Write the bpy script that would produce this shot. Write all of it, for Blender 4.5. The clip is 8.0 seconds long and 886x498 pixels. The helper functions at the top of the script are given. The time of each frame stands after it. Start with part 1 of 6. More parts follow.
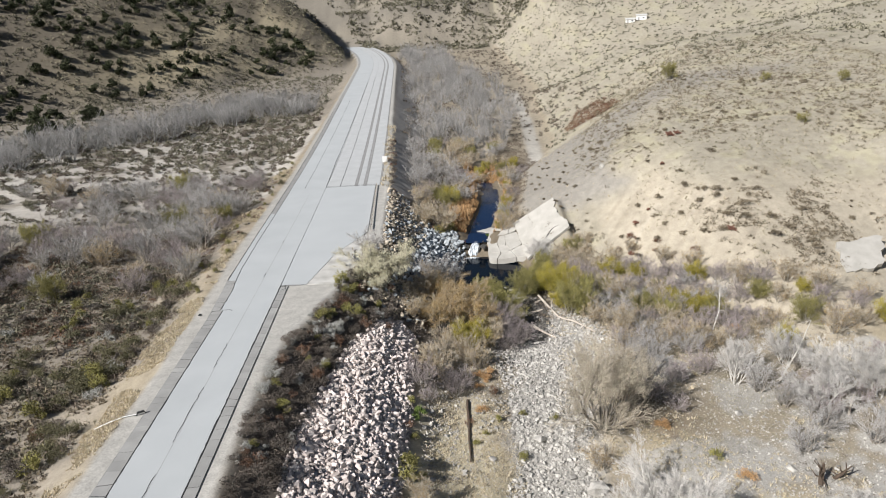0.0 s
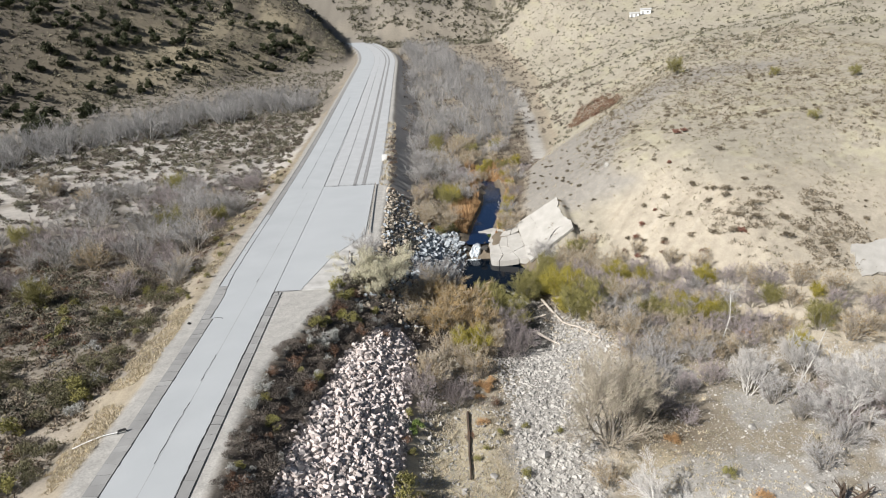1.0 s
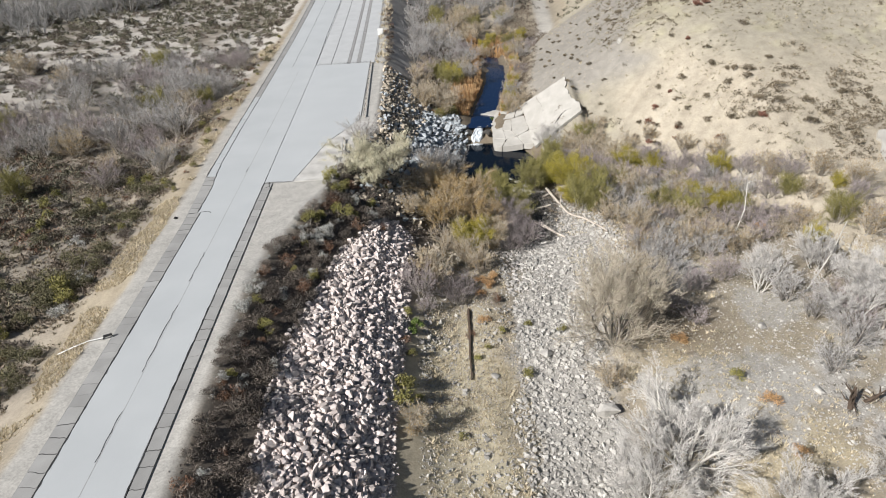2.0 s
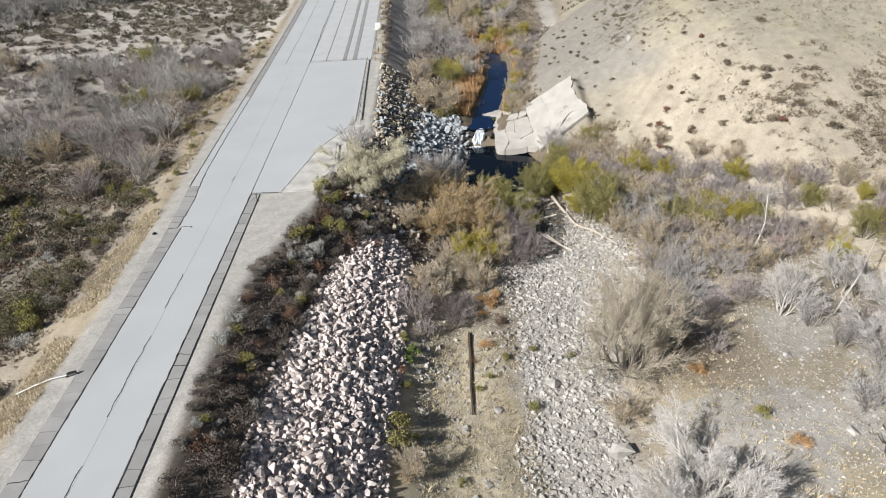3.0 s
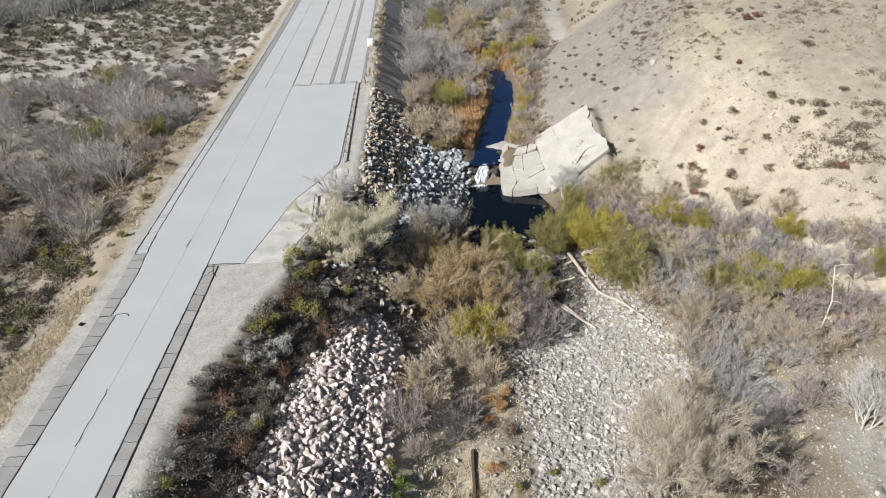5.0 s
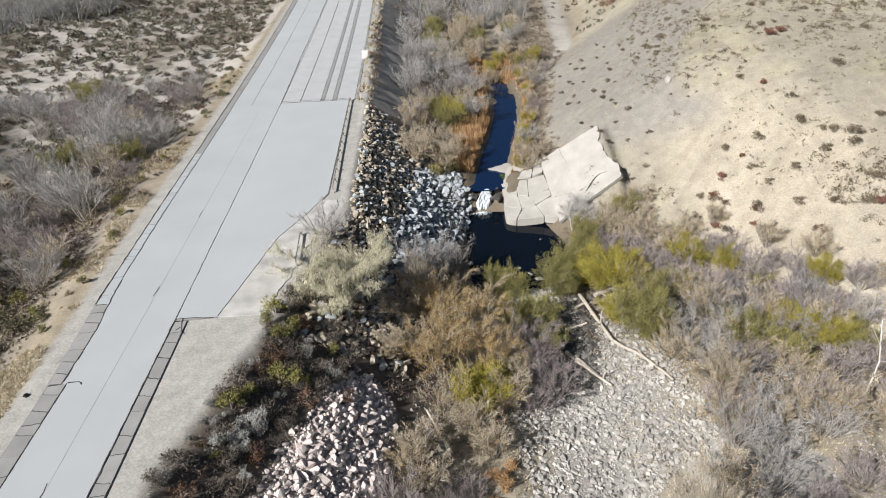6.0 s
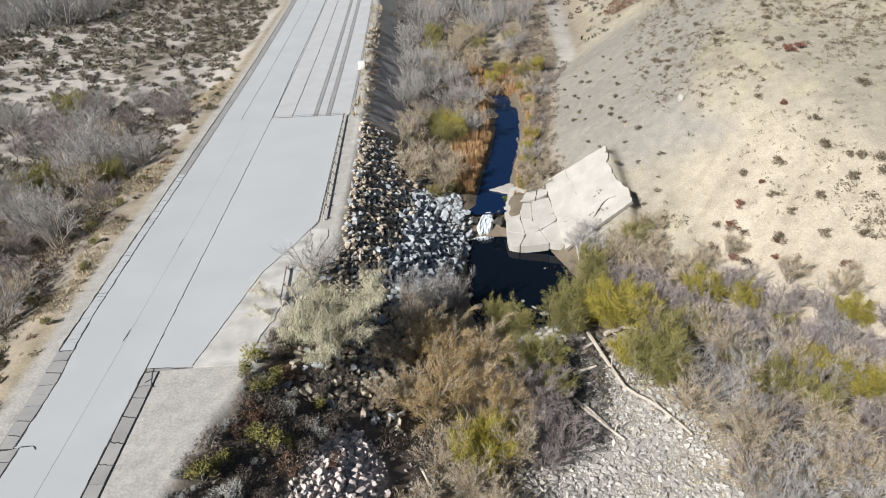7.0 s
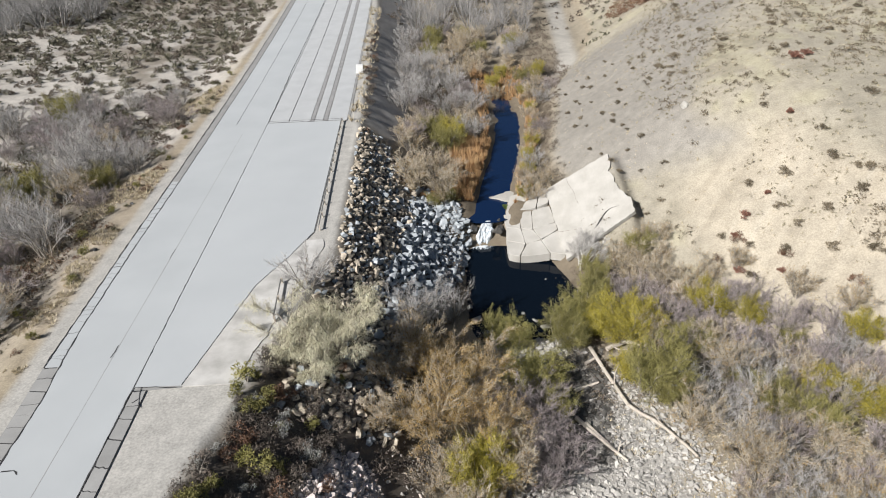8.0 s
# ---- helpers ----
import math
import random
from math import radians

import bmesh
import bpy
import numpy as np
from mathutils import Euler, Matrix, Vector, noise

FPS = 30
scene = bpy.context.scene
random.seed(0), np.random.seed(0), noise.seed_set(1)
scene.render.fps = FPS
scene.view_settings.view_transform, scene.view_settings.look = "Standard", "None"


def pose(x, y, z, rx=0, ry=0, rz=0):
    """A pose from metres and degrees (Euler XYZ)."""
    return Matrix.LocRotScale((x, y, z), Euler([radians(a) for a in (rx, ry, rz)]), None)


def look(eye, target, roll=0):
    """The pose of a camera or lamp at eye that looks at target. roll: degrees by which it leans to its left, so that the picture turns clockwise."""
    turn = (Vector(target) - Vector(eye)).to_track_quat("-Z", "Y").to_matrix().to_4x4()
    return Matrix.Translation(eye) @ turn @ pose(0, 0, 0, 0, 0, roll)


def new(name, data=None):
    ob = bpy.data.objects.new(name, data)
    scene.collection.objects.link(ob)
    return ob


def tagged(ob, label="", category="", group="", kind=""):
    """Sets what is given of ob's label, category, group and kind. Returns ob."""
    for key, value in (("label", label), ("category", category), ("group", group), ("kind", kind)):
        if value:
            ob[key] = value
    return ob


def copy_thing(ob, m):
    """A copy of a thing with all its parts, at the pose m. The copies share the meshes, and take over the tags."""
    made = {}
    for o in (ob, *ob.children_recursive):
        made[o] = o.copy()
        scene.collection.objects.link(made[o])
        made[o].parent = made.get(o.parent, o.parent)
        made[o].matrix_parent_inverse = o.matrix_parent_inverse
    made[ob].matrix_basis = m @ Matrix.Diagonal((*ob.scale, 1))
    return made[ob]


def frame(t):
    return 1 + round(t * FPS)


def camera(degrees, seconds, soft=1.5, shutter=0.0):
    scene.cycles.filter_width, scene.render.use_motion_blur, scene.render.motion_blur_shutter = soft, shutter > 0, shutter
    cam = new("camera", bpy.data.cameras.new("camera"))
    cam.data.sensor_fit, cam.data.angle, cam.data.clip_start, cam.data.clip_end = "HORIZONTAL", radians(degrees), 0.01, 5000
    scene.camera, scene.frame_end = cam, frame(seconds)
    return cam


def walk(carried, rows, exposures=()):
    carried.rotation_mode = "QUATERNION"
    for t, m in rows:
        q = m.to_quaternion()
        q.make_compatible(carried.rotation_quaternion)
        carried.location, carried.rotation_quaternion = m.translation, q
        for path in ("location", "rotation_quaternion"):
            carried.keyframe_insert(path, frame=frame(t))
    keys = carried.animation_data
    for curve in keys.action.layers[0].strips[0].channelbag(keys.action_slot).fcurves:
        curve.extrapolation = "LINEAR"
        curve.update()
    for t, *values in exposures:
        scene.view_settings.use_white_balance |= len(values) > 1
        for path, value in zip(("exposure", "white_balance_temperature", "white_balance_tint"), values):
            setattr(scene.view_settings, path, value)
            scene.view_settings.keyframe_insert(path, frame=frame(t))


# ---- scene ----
cam = camera(66.0, 8.0, soft=1.0)
PATH = [
    (0, (26.825, -14.283, 41.413), (26.903, -12.388, 40.778), -2.30),
    (0.5, (27.246, -12.084, 41.384), (27.319, -10.191, 40.744), -2.40),
    (1, (27.619, -9.694, 41.321), (27.688, -7.803, 40.674), -2.50),
    (1.2, (27.797, -8.585, 41.382), (27.855, -6.726, 40.647), -2.54),
    (1.5, (27.897, -6.836, 41.238), (27.949, -5.033, 40.373), -2.70),
    (1.7, (27.915, -5.563, 41.193), (27.963, -3.796, 40.258), -2.77),
    (2.8, (28.513, 2.527, 41.118), (28.556, 4.258, 40.117), -2.73),
    (3, (28.589, 4.160, 41.088), (28.632, 5.891, 40.087), -2.70),
    (3.5, (28.782, 8.600, 41.034), (28.827, 10.330, 40.032), -2.70),
    (4, (29.069, 13.592, 41.017), (29.114, 15.322, 40.014), -2.70),
    (4.5, (29.392, 18.807, 41.053), (29.437, 20.536, 40.049), -2.70),
    (4.7, (29.590, 20.937, 41.037), (29.633, 22.666, 40.033), -2.71),
    (5.8, (30.345, 32.817, 41.177), (30.389, 34.544, 40.170), -2.59),
    (6, (30.486, 34.805, 41.198), (30.530, 36.534, 40.194), -2.60),
    (6.5, (30.724, 39.269, 41.312), (30.770, 40.999, 40.309), -2.50),
    (7, (30.892, 42.608, 41.427), (30.940, 44.339, 40.426), -2.20),
    (7.5, (30.984, 44.423, 41.530), (31.035, 46.154, 40.529), -2.00),
    (8, (31.019, 45.209, 41.613), (31.071, 46.940, 40.612), -1.90),
]
walk(cam, [(t, look(eye, target, roll)) for t, eye, target, roll in PATH], exposures=[(0.0, 0.31), (8.0, 0.31)])

# ---------------------------------------------------------------- light
SUN_WAY = Vector((-0.64, -0.50, 0.58)).normalized()
world = bpy.data.worlds.new("sky")
scene.world = world
world.use_nodes = True
sky = world.node_tree.nodes.new("ShaderNodeTexSky")
sky.sky_type, sky.sun_disc = "NISHITA", False
sky.sun_elevation = math.asin(SUN_WAY.z)
sky.sun_rotation = math.atan2(SUN_WAY.x, SUN_WAY.y)
backing = world.node_tree.nodes["Background"]
backing.inputs["Strength"].default_value = 0.034
world.node_tree.links.new(sky.outputs["Color"], backing.inputs["Color"])
sun = new("sun", bpy.data.lights.new("sun", "SUN"))
sun.data.energy, sun.data.angle, sun.data.color = 5.2, radians(0.53), (1.0, 0.968, 0.94)
sun.matrix_world = look(SUN_WAY * 200, (0, 0, 0))


# ---------------------------------------------------------------- materials
def surface(name, dark, light, size=1.0, rough=0.85, bump=0.3, fine=0.08, island=0.0, per_thing=0.0, metal=0.0, tint=False, mix=0.65):
    """Two colours mixed by coarse and fine noise at true size, with relief. island, per_thing: spread of brightness between pieces or copies."""
    m = bpy.data.materials.new(name)
    m.use_nodes = True
    n, link = m.node_tree.nodes, m.node_tree.links.new
    shader = n["Principled BSDF"]
    place = n.new("ShaderNodeTexCoord")
    coarse, grain = n.new("ShaderNodeTexNoise"), n.new("ShaderNodeTexNoise")
    coarse.inputs["Scale"].default_value, coarse.inputs["Detail"].default_value = 1 / size, 5
    grain.inputs["Scale"].default_value, grain.inputs["Detail"].default_value = 1 / fine, 3
    for tex in (coarse, grain):
        link(place.outputs["Object"], tex.inputs["Vector"])
    both = n.new("ShaderNodeMath")
    both.operation = "MULTIPLY_ADD"
    link(coarse.outputs["Fac"], both.inputs[0])
    both.inputs[1].default_value = mix
    scaled = n.new("ShaderNodeMath")
    scaled.operation = "MULTIPLY"
    link(grain.outputs["Fac"], scaled.inputs[0])
    scaled.inputs[1].default_value = 1 - mix
    link(scaled.outputs[0], both.inputs[2])
    ramp_node = n.new("ShaderNodeValToRGB")
    ramp_node.color_ramp.elements[0].position, ramp_node.color_ramp.elements[1].position = 0.33, 0.67
    ramp_node.color_ramp.elements[0].color, ramp_node.color_ramp.elements[1].color = (*dark, 1), (*light, 1)
    link(both.outputs[0], ramp_node.inputs[0])
    out = ramp_node.outputs["Color"]
    if tint:
        layer = n.new("ShaderNodeAttribute")
        layer.attribute_name = "tint"
        mixed = n.new("ShaderNodeMix")
        mixed.data_type, mixed.blend_type = "RGBA", "MULTIPLY"
        mixed.inputs["Factor"].default_value = 1.0
        link(out, mixed.inputs["A"])
        link(layer.outputs["Color"], mixed.inputs["B"])
        out = mixed.outputs["Result"]
    spreads = []
    if island:
        spreads.append((n.new("ShaderNodeNewGeometry").outputs["Random Per Island"], island))
    if per_thing:
        spreads.append((n.new("ShaderNodeObjectInfo").outputs["Random"], per_thing))
    for source, spread in spreads:
        span = n.new("ShaderNodeMapRange")
        span.inputs["To Min"].default_value, span.inputs["To Max"].default_value = 1 - spread, 1 + spread
        link(source, span.inputs["Value"])
        shade = n.new("ShaderNodeVectorMath")
        shade.operation = "SCALE"
        link(out, shade.inputs[0])
        link(span.outputs["Result"], shade.inputs["Scale"])
        out = shade.outputs["Vector"]
    link(out, shader.inputs["Base Color"])
    shader.inputs["Roughness"].default_value, shader.inputs["Metallic"].default_value = rough, metal
    if bump:
        relief = n.new("ShaderNodeBump")
        relief.inputs["Strength"].default_value, relief.inputs["Distance"].default_value = bump, 0.08
        link(both.outputs[0], relief.inputs["Height"])
        link(relief.outputs["Normal"], shader.inputs["Normal"])
    return m


EARTH = surface("earth", (0.72, 0.72, 0.72), (1.21, 1.207, 1.2), size=1.6, bump=0.2, fine=0.2, tint=True, mix=0.42)
CONCRETE = surface("worn_road_surface", (0.415, 0.438, 0.448), (0.463, 0.487, 0.496), size=7.0, rough=0.9, bump=0.12, fine=0.06)
PATCH = surface("newer_road_surface", (0.43, 0.453, 0.464), (0.473, 0.497, 0.507), size=9.0, rough=0.9, bump=0.1, fine=0.05)
ASPHALT_OLD = surface("old_asphalt", (0.27, 0.27, 0.262), (0.36, 0.36, 0.35), size=2.5, rough=0.95, bump=0.3, fine=0.07, per_thing=0.10)
LANE = surface("grooved_lane", (0.42, 0.435, 0.44), (0.49, 0.505, 0.51), size=3.0, rough=0.95, bump=0.2, fine=0.08)
TAR = surface("tar", (0.025, 0.025, 0.027), (0.06, 0.06, 0.06), size=0.8, rough=0.7, bump=0.3)
STAIN = surface("dark_lane_stain", (0.25, 0.25, 0.25), (0.34, 0.34, 0.335), size=1.6, rough=0.9, bump=0.1)
STONE_PALE = surface("pale_pinkish_stone", (0.53, 0.455, 0.42), (0.76, 0.69, 0.65), size=0.9, bump=0.5, per_thing=0.20, island=0.0)
STONE_PALE_LOOSE = surface("pale_small_stone", (0.50, 0.43, 0.395), (0.75, 0.68, 0.64), size=0.9, bump=0.5, island=0.22)
STONE_BLUE = surface("blue_grey_stone", (0.25, 0.285, 0.31), (0.49, 0.52, 0.54), size=0.8, bump=0.4, per_thing=0.30)
STONE_TAN = surface("tan_brown_stone", (0.27, 0.235, 0.18), (0.56, 0.49, 0.395), size=0.7, bump=0.5, island=0.40)
COBBLE = surface("creek_cobble", (0.28, 0.27, 0.247), (0.51, 0.49, 0.455), size=0.7, bump=0.4, island=0.35)
SLAB = surface("weathered_slab", (0.36, 0.345, 0.31), (0.50, 0.483, 0.445), size=2.5, bump=0.16, fine=0.12)
METAL = surface("galvanised_steel", (0.30, 0.31, 0.31), (0.42, 0.43, 0.43), size=0.6, rough=0.45, bump=0.05, metal=0.7)
WHITE = surface("white_paint", (0.72, 0.72, 0.70), (0.82, 0.82, 0.80), size=1.2, rough=0.6, bump=0.05)
ROOFING = surface("pale_roofing", (0.5, 0.5, 0.48), (0.6, 0.6, 0.58), size=1.5, bump=0.1)
RUBBER = surface("black_plastic", (0.012, 0.012, 0.013), (0.03, 0.03, 0.03), size=0.4, rough=0.5, bump=0.1)
DRIFT = surface("bleached_wood", (0.42, 0.37, 0.31), (0.62, 0.56, 0.49), size=0.5, bump=0.5, fine=0.05, per_thing=0.12)
ROTTEN = surface("dark_wet_wood", (0.045, 0.033, 0.024), (0.12, 0.085, 0.06), size=0.4, bump=0.6)
BARK = surface("grey_bark", (0.22, 0.195, 0.165), (0.38, 0.35, 0.31), size=0.4, bump=0.5, per_thing=0.12)
BARK_WHITE = surface("pale_bark", (0.42, 0.40, 0.36), (0.62, 0.60, 0.56), size=0.5, bump=0.4, per_thing=0.1)
TWIG_GREY = surface("grey_twigs", (0.30, 0.29, 0.28), (0.48, 0.465, 0.45), size=0.8, bump=0, per_thing=0.18, island=0.25)
TWIG_FAR = surface("dull_grey_twigs", (0.215, 0.21, 0.205), (0.385, 0.375, 0.365), size=9.0, bump=0, island=0.25)
TWIG_BEIGE = surface("beige_twigs", (0.38, 0.33, 0.26), (0.58, 0.52, 0.42), size=0.8, bump=0, per_thing=0.10, island=0.25)
TWIG_WHITE = surface("whitish_twigs", (0.44, 0.42, 0.395), (0.64, 0.62, 0.59), size=0.8, bump=0, per_thing=0.10, island=0.2)
TWIG_OLIVE = surface("olive_twigs", (0.19, 0.17, 0.06), (0.36, 0.32, 0.13), size=0.8, bump=0, per_thing=0.15, island=0.25)
TWIG_PURPLE = surface("purplish_twigs", (0.25, 0.213, 0.212), (0.40, 0.352, 0.348), size=0.8, bump=0, per_thing=0.15, island=0.25)
LEAF_OLIVE = surface("olive_leaves", (0.16, 0.155, 0.045), (0.32, 0.29, 0.10), size=0.9, bump=0, per_thing=0.2, island=0.22)
LEAF_YELLOW = surface("yellow_green_leaves", (0.27, 0.235, 0.028), (0.45, 0.38, 0.06), size=0.9, bump=0, per_thing=0.15, island=0.22)
LEAF_PALE = surface("pale_grey_green_leaves", (0.43, 0.41, 0.29), (0.67, 0.64, 0.48), size=0.9, bump=0, per_thing=0.1, island=0.3)
LEAF_RUST = surface("rusty_brown_leaves", (0.275, 0.175, 0.06), (0.47, 0.33, 0.125), size=1.1, bump=0, per_thing=0.2, island=0.4)
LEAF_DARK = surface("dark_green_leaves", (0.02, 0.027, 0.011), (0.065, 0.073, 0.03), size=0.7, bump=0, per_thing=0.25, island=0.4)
LEAF_GREEN = surface("fresh_green_leaves", (0.07, 0.115, 0.025), (0.16, 0.21, 0.05), size=0.7, bump=0, per_thing=0.2, island=0.35)
LEAF_SAGE = surface("silvery_sage_leaves", (0.30, 0.305, 0.285), (0.52, 0.52, 0.49), size=0.6, bump=0, per_thing=0.15, island=0.3)
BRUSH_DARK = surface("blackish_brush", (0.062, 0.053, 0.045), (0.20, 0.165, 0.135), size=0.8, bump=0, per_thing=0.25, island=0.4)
BRUSH_BROWN = surface("brown_scrub", (0.088, 0.07, 0.053), (0.205, 0.167, 0.128), size=8.0, bump=0, island=0.5, per_thing=0.25)
BRUSH_GREY = surface("grey_green_scrub", (0.095, 0.092, 0.058), (0.215, 0.20, 0.145), size=8.0, bump=0, island=0.5, per_thing=0.25)
BRUSH_RED = surface("reddish_scrub", (0.18, 0.088, 0.062), (0.30, 0.155, 0.115), size=3.0, bump=0, island=0.4)
HILL_BRUSH = surface("dry_hill_brush", (0.13, 0.107, 0.072), (0.25, 0.205, 0.14), size=6.0, bump=0, island=0.4, per_thing=0.25)
BRUSH_MAROON = surface("maroon_brush", (0.10, 0.055, 0.035), (0.25, 0.145, 0.09), size=1.5, bump=0, island=0.4, per_thing=0.2)
BRUSH_OLIVE = surface("dull_olive_brush", (0.075, 0.07, 0.035), (0.19, 0.175, 0.095), size=1.5, bump=0, island=0.4, per_thing=0.25)
WET_STONE = surface("wet_dark_stone", (0.045, 0.045, 0.042), (0.15, 0.14, 0.125), size=0.6, rough=0.4, bump=0.5)
BRUSH_TAN = surface("tan_olive_brush", (0.20, 0.18, 0.12), (0.36, 0.325, 0.23), size=7.0, bump=0, island=0.35)
DUST = surface("dusty_concrete", (0.36, 0.352, 0.33), (0.60, 0.592, 0.565), size=2.6, rough=0.95, bump=0.12, fine=0.1, mix=0.88)
STRAW = surface("dry_straw_grass", (0.42, 0.36, 0.25), (0.64, 0.565, 0.42), size=3.0, bump=0, island=0.3, per_thing=0.1)
REED = surface("orange_brown_reed", (0.40, 0.235, 0.11), (0.62, 0.42, 0.22), size=2.0, bump=0, island=0.3)


def water_surface(name, deep, rough, ripple):
    m = bpy.data.materials.new(name)
    m.use_nodes = True
    n, link = m.node_tree.nodes, m.node_tree.links.new
    shader = n["Principled BSDF"]
    shader.inputs["Base Color"].default_value = (*deep, 1)
    shader.inputs["Roughness"].default_value, shader.inputs["IOR"].default_value = rough, 1.33
    shader.inputs["Specular IOR Level"].default_value = 0.3
    place, tex, relief = n.new("ShaderNodeTexCoord"), n.new("ShaderNodeTexNoise"), n.new("ShaderNodeBump")
    tex.inputs["Scale"].default_value, tex.inputs["Detail"].default_value = 2.2, 3
    relief.inputs["Strength"].default_value, relief.inputs["Distance"].default_value = ripple, 0.03
    link(place.outputs["Object"], tex.inputs["Vector"])
    link(tex.outputs["Fac"], relief.inputs["Height"])
    link(relief.outputs["Normal"], shader.inputs["Normal"])
    return m


WATER_BLUE = water_surface("stream_water", (0.005, 0.017, 0.055), 0.05, 0.2)
WATER_DARK = water_surface("pool_water", (0.003, 0.006, 0.011), 0.05, 0.25)
FOAM = surface("white_water", (0.30, 0.36, 0.40), (0.84, 0.87, 0.89), size=0.5, rough=0.5, bump=0.6, fine=0.06)


# ---------------------------------------------------------------- mesh helpers
class Shape:
    """Vertices and faces gathered for one mesh."""

    def __init__(self):
        self.v, self.f = [], []

    def tube(self, points, radii, sides=3):
        """A tapering limb; a radius of 0 at the end closes it to a point."""
        ring = None
        for k, (p, r) in enumerate(zip(points, radii)):
            ahead = (points[min(k + 1, len(points) - 1)] - points[max(k - 1, 0)]).normalized()
            a = ahead.orthogonal().normalized()
            b = ahead.cross(a)
            at = len(self.v)
            if r <= 0:
                self.v.append(tuple(p))
                self.f += [(ring + i, ring + (i + 1) % sides, at) for i in range(sides)]
                return
            self.v += [tuple(p + r * (math.cos(6.2832 * i / sides) * a + math.sin(6.2832 * i / sides) * b)) for i in range(sides)]
            if ring is not None:
                self.f += [(ring + i, ring + (i + 1) % sides, at + (i + 1) % sides, at + i) for i in range(sides)]
            ring = at
        self.f.append(tuple(ring + i for i in range(sides)))

    def leaf(self, p, d, length, width, rng):
        """A folded leaf, two triangles on a raised midrib; a narrow one is a single blade."""
        side = d.cross(Vector((rng.uniform(-1, 1), rng.uniform(-1, 1), rng.uniform(-1, 1))))
        side = side.normalized() if side.length > 1e-4 else Vector((1, 0, 0))
        if width < 0.06:
            at = len(self.v)
            self.v += [tuple(p - side * width), tuple(p + side * width), tuple(p + d * length)]
            self.f.append((at, at + 1, at + 2))
            return
        lift = d.cross(side) * width * 0.3
        at, mid = len(self.v), p + d * length * 0.5
        self.v += [tuple(p), tuple(mid + side * width + lift), tuple(p + d * length), tuple(mid - side * width + lift)]
        self.f += [(at, at + 1, at + 2), (at, at + 2, at + 3)]

    def box(self, m, sx, sy, sz, bevel=0.0):
        """A box with its base on z = 0 of the pose m, its upper edges drawn in by bevel."""
        at = len(self.v)
        rings = [(0, 0.0), (0, sz - bevel), (bevel, sz)] if bevel else [(0, 0.0), (0, sz)]
        for inset, z in rings:
            self.v += [tuple(m @ Vector((i * (sx / 2 - inset), j * (sy / 2 - inset), z))) for i, j in ((-1, -1), (1, -1), (1, 1), (-1, 1))]
        self.f.append((at + 3, at + 2, at + 1, at))
        for k in range(len(rings) - 1):
            o = at + 4 * k
            self.f += [(o + i, o + (i + 1) % 4, o + 4 + (i + 1) % 4, o + 4 + i) for i in range(4)]
        o = at + 4 * (len(rings) - 1)
        self.f.append((o, o + 1, o + 2, o + 3))

    def mesh(self, name, material):
        data = bpy.data.meshes.new(name)
        data.from_pydata(self.v, [], self.f)
        data.materials.append(material)
        return data


def part(name, shape, material, parent, label=""):
    """One mesh as a part under a thing or under a part."""
    ob = new(name, shape.mesh(name, material) if isinstance(shape, Shape) else shape)
    ob.parent = parent
    return tagged(ob, label)


def thing(name, m, label, category, group="", kind=""):
    ob = new(name)
    ob.empty_display_size = 0.2
    ob.matrix_world = m
    return tagged(ob, label, category, group, kind)


def whole(name, shape, material, label, category, kind="", m=None, group=""):
    ob = new(name, shape.mesh(name, material) if isinstance(shape, Shape) else shape)
    if m is not None:
        ob.matrix_world = m
    return tagged(ob, label, category, group, kind)


def height(x, y):
    """Height of the ground sheet at a place."""
    i, j = min(max(int(np.searchsorted(GX, x)) - 1, 0), len(GX) - 2), min(max(int(np.searchsorted(GY, y)) - 1, 0), len(GY) - 2)
    u, v = (x - GX[i]) / (GX[i + 1] - GX[i]), (y - GY[j]) / (GY[j + 1] - GY[j])
    return float((gz[j, i] * (1 - u) + gz[j, i + 1] * u) * (1 - v) + (gz[j + 1, i] * (1 - u) + gz[j + 1, i + 1] * u) * v)


def ribbon(shape, ys, left, right, lift, thick=0.06):
    """A strip of paving along the road between two edges, with sides."""
    at = len(shape.v)
    for y in ys:
        a, b, z = float(left(y)), float(right(y)), float(road_rise(y)) + lift
        shape.v += [(a, y, z - thick), (a, y, z), (b, y, z), (b, y, z - thick)]
    for k in range(len(ys) - 1):
        o = at + 4 * k
        shape.f += [(o + i, o + 4 + i, o + 5 + i, o + 1 + i) for i in range(3)]
    n = at + 4 * (len(ys) - 1)
    shape.f += [(at, at + 1, at + 2, at + 3), (n + 3, n + 2, n + 1, n)]


def steps(a, b, by):
    return [a + (b - a) * k / max(1, round((b - a) / by)) for k in range(max(1, round((b - a) / by)) + 1)]

# ---------------------------------------------------------------- shape of the ground
def ramp(v, a, b):
    """0 below a, 1 above b, smooth between."""
    k = np.clip((np.asarray(v, float) - a) / (b - a), 0, 1)
    return k * k * (3 - 2 * k)


def soft_min(a, b, r):
    k = np.clip(0.5 + 0.5 * (b - a) / r, 0, 1)
    return b + (a - b) * k - r * k * (1 - k)


def soft_max(a, b, r):
    return -soft_min(-a, -b, r)


